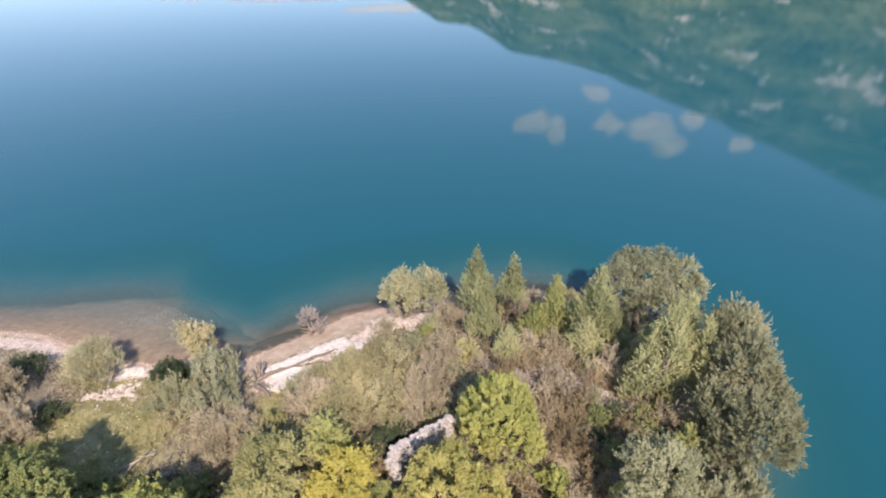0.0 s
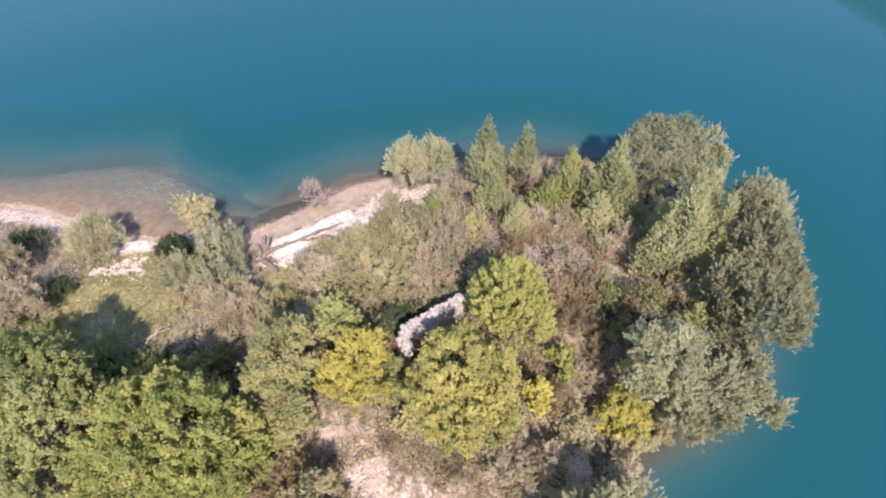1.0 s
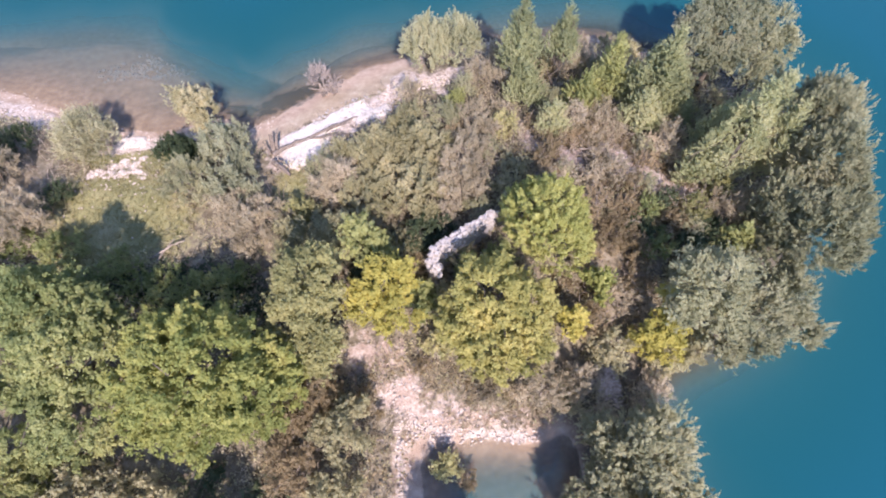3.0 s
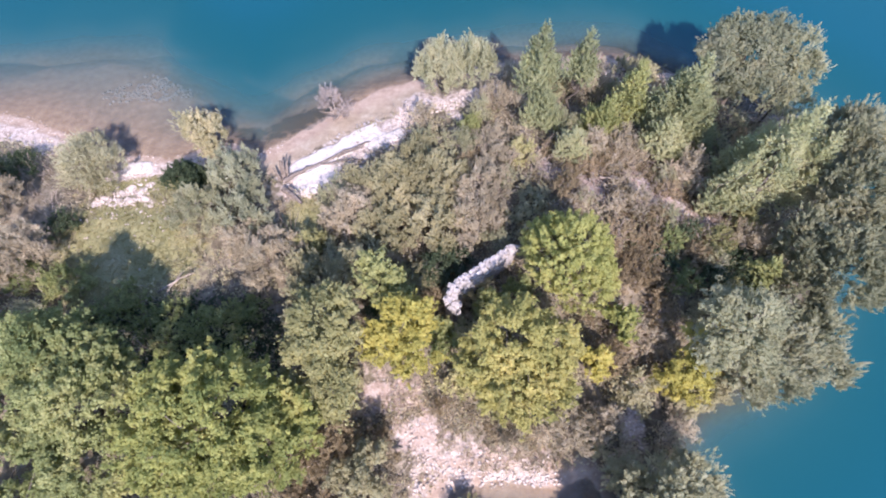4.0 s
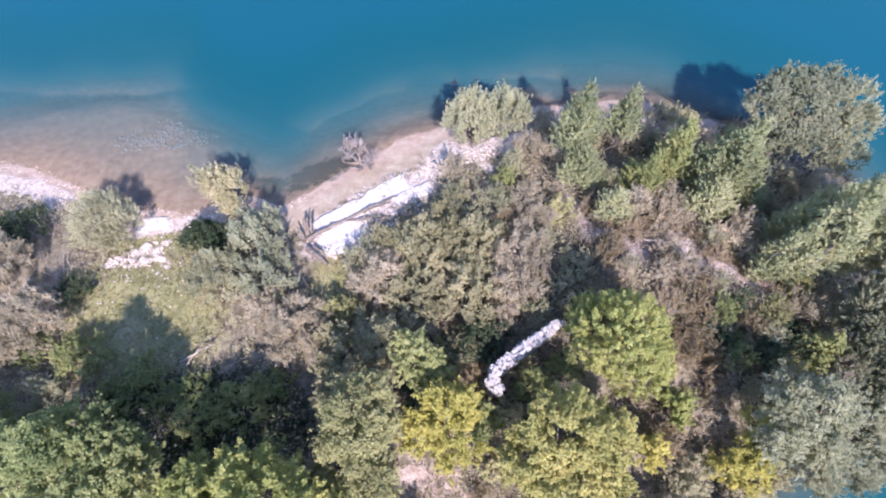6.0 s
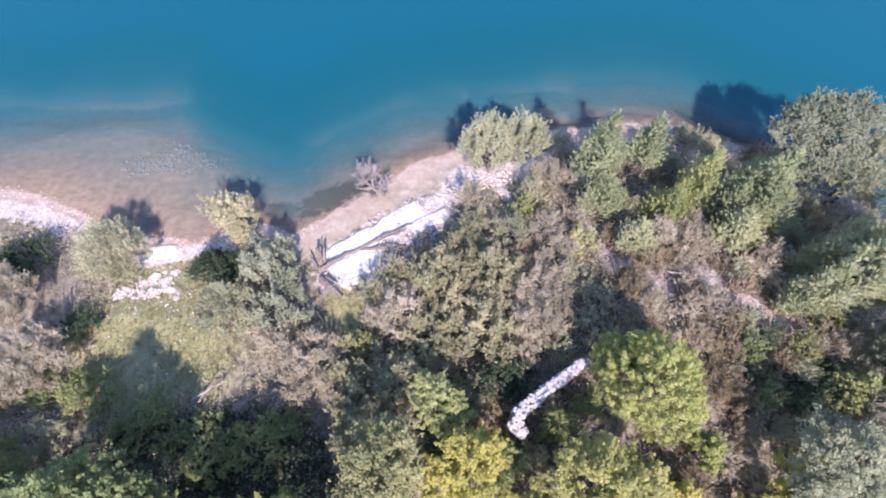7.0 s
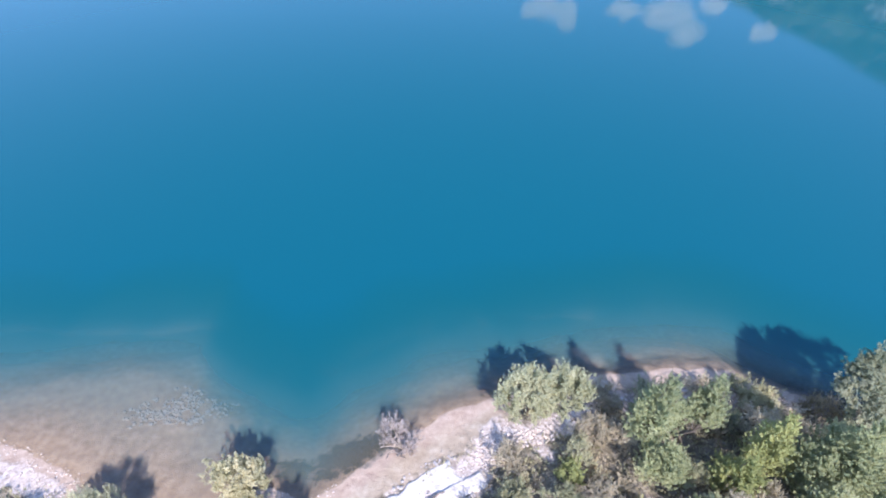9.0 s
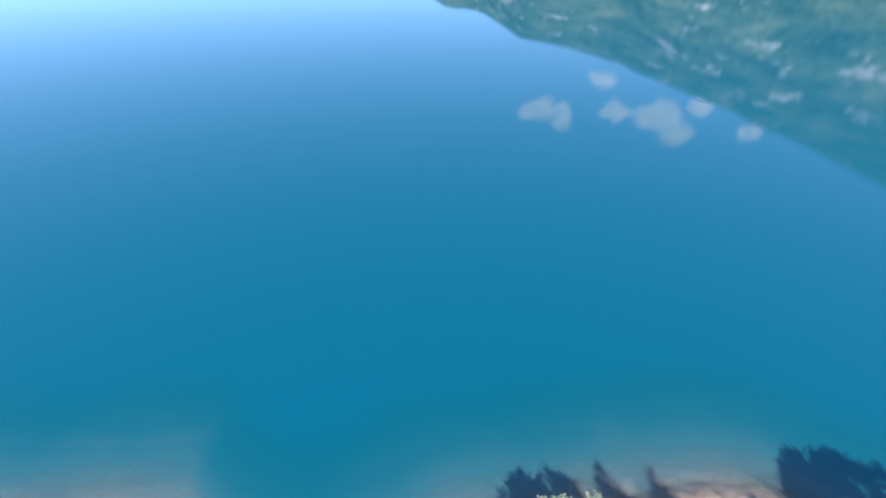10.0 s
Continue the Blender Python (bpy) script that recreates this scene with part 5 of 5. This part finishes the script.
loose_stones(260, 88, lambda x, y, g: near_spot(x, y, -19.9, 24.4, 1.1, 0.6, 10) > 0.5 + g.normal(0, 0.12, len(x)), (-21.8, -18, 23.2, 25.5), (0.07, 0.26))
loose_stones(500, 89, lambda x, y, g: near_line(x, y, [(-11.2, 25.75), (-9.8, 26.6), (-8.2, 28.5), (-6.4, 28.95)], 0.16) > 0.5, (-11.6, -6, 25.2, 29.4), (0.08, 0.26), "brown-grey broken stones along the slab's upper edge", RUBBLE)
loose_stones(420, 90, lambda x, y, g: near_line(x, y, [(-11.3, 24.6), (-9.5, 25.75), (-6.8, 27.1)], 0.2) > 0.5, (-11.6, -6, 24.2, 27.6), (0.07, 0.24), "brown-grey rubble between the limestone slabs", RUBBLE)


def flat_stones(seed, spots):
    rng = np.random.default_rng(seed)
    for x, y, s in spots:
        ob = new("stone", STONES[int(rng.integers(8))])
        ob.parent = ground
        ob.matrix_basis = pose(x, y, ground_z(x, y) + 0.02, rng.uniform(-6, 6), rng.uniform(-6, 6), rng.uniform(0, 360)) @ Matrix.Diagonal((s, s * rng.uniform(0.5, 0.8), s * 0.3, 1))


flat_stones(4, [(-20.3, 24.5, 0.8), (-19.6, 24.3, 0.7), (-20.7, 24.2, 0.6), (-19.3, 24.7, 0.6), (-19.2, 23.7, 0.7), (-21.5, 23.8, 0.5), (-20.0, 23.6, 0.7), (-20.6, 23.5, 0.5), (-21.9, 23.3, 0.4), (-18.8, 23.2, 0.5)])
loose_stones(420, 97, lambda x, y, g: near_line(x, y, [(-10.6, 23.7), (-9.4, 24.0), (-7.6, 25.3), (-5.6, 26.6)], 0.4) > 0.5, (-11.5, -5, 23, 27.6), (0.12, 0.36))
loose_stones(800, 98, lambda x, y, g: near_line(x, y, [(-5.0, 28.9), (-3.4, 29.7), (-1.4, 30.1)], 0.5) > 0.5, (-5.6, -0.8, 28.2, 30.8), (0.08, 0.22), "pale loose stones below the shore willow")


loose_stones(3000, 87, lambda x, y, g: (near_spot(x, y, -21.2, 32.6, 2.2, 1.1, 8) > 0.5 + g.normal(0, 0.1, len(x))) & (roughness(x, y, 0.8, 52, 2) > -0.05), (-25, -17, 30, 35), (0.08, 0.28), "drowned stones on the pale lake bed", RUBBLE)


def pebbles(count, seed, accept, box, size, mat, label):
    x, y, rng = scatter(count, seed, box, accept)
    z = height(x, y)
    shape = np.array([(1, 0, 0), (0, 1, 0), (-1, 0, 0), (0, -1, 0), (0, 0, 0.7), (0, 0, -0.7)], float)
    n = len(x)
    s = size * rng.uniform(0.5, 1.5, n)
    turn = rng.uniform(0, 6.28, n)
    jitter = shape[None] * rng.uniform(0.6, 1.2, (n, 6, 1))
    c, q = np.cos(turn)[:, None], np.sin(turn)[:, None]
    vx, vy = jitter[..., 0] * c - jitter[..., 1] * q, jitter[..., 0] * q + jitter[..., 1] * c
    verts = np.stack([vx, vy, jitter[..., 2]], -1) * s[:, None, None] * 0.5 + np.stack([x, y, z + s * 0.1], -1)[:, None]
    one = np.array([(0, 1, 4), (1, 2, 4), (2, 3, 4), (3, 0, 4), (1, 0, 5), (2, 1, 5), (3, 2, 5), (0, 3, 5)])
    faces = (one[None] + (np.arange(n) * 6)[:, None, None]).reshape(-1, 3)
    tagged(link("gravel", quick_mesh("gravel", verts.reshape(-1, 3), faces), mat), label, "gravel", kind="stuff")


pebbles(22000, 95, lambda x, y, g: (pale_zone(x, y) > 0.5) & (inland(x, y) > -0.3) & (roughness(x, y, 1.0, 61, 3) > -0.06), (-32, 7, 3, 31), 0.12, STONE, "pale limestone gravel along the shore")
pebbles(5000, 99, lambda x, y, g: (trail_zone(x, y) > 0.5) & (roughness(x, y, 0.8, 67, 3) > 0.0), (-7, 12, 9, 28), 0.11, RUBBLE, "pinkish grey gravel on the trail")
pebbles(9000, 96, lambda x, y, g: (inland(x, y) > -0.3) & (inland(x, y) < 0.6) & (y > 24) & (x < -12), (-32, 12, 26, 36), 0.10, STONE, "pale limestone pebbles at the waterline")


# ---- the ruined wall ----
def wall_stone(seed):
    rng = np.random.default_rng(seed)
    bm = bmesh.new()
    bmesh.ops.create_cube(bm, size=1)
    bmesh.ops.bevel(bm, geom=bm.edges[:], offset=0.14, segments=1, affect="EDGES")
    for v in bm.verts:
        v.co += Vector(rng.normal(0, 0.045, 3))
    mesh = bpy.data.meshes.new("stone")
    bm.to_mesh(mesh), bm.free()
    mesh.materials.append(RUBBLE)
    return mesh


WALL_STONES = [wall_stone(500 + k) for k in range(8)]


def ruined_wall(runs, top, thick):
    rng = np.random.default_rng(77)
    start = runs[0][0]
    foot = ground_z(*start) - 0.1
    wall = tagged(new("ruined_wall"), "ruined rubble stone wall with a broken top", "wall")
    wall.location = (*start, foot)
    for a, b, drop in runs:
        a, b = np.array(a, float) - start, np.array(b, float) - start
        length = np.linalg.norm(b - a)
        way = (b - a) / length
        side = np.array((-way[1], way[0]))
        angle = math.degrees(math.atan2(way[1], way[0]))
        bm = bmesh.new()
        bmesh.ops.create_cube(bm, size=1)
        high = top - foot - 0.30
        core = bpy.data.meshes.new("core")
        bmesh.ops.transform(bm, matrix=pose(*((a + b) / 2), (high - drop) / 2, 0, 0, angle) @ Matrix.Diagonal((length, thick * 0.8, high - drop, 1)), verts=bm.verts)
        bm.to_mesh(core), bm.free()
        link("core", core, RUBBLE, wall)
        tall = 0.17
        for course in range(6):
            u = rng.uniform(0, 0.1)
            while u < length:
                long = rng.uniform(0.13, 0.30)
                crest = top - foot - drop * u / length - 0.5 * abs(noise.noise(Vector((u * 1.9, start[0], 0)))) - 0.12 * noise.noise(Vector((u * 6.3, 2.0, 0)))
                z = crest - tall * course
                for row in ((-0.5, -0.1, 0.3, 0.5) if course == 0 else (-0.5, 0.5)):
                    at = a + way * (u + long / 2) + side * row * (thick * (1.12 - 0.3 * u / length) - 0.14) + rng.normal(0, 0.035, 2)
                    ob = new("stone", WALL_STONES[int(rng.integers(8))])
                    ob.parent = wall
                    size = (long * rng.uniform(0.7, 1.1), rng.uniform(0.11, 0.25), tall * rng.uniform(0.7, 1.5), 1)
                    ob.matrix_basis = pose(at[0], at[1], z - rng.uniform(0, 0.06), rng.normal(0, 12), rng.normal(0, 12), angle + rng.normal(0, 22)) @ Matrix.Diagonal(size)
                u += long
    return wall


ruined_wall([((-2.45, 16.62), (0.62, 18.78), 0.15), ((-2.5, 16.55), (-2.15, 16.05), 0.3)], 4.15, 0.38)
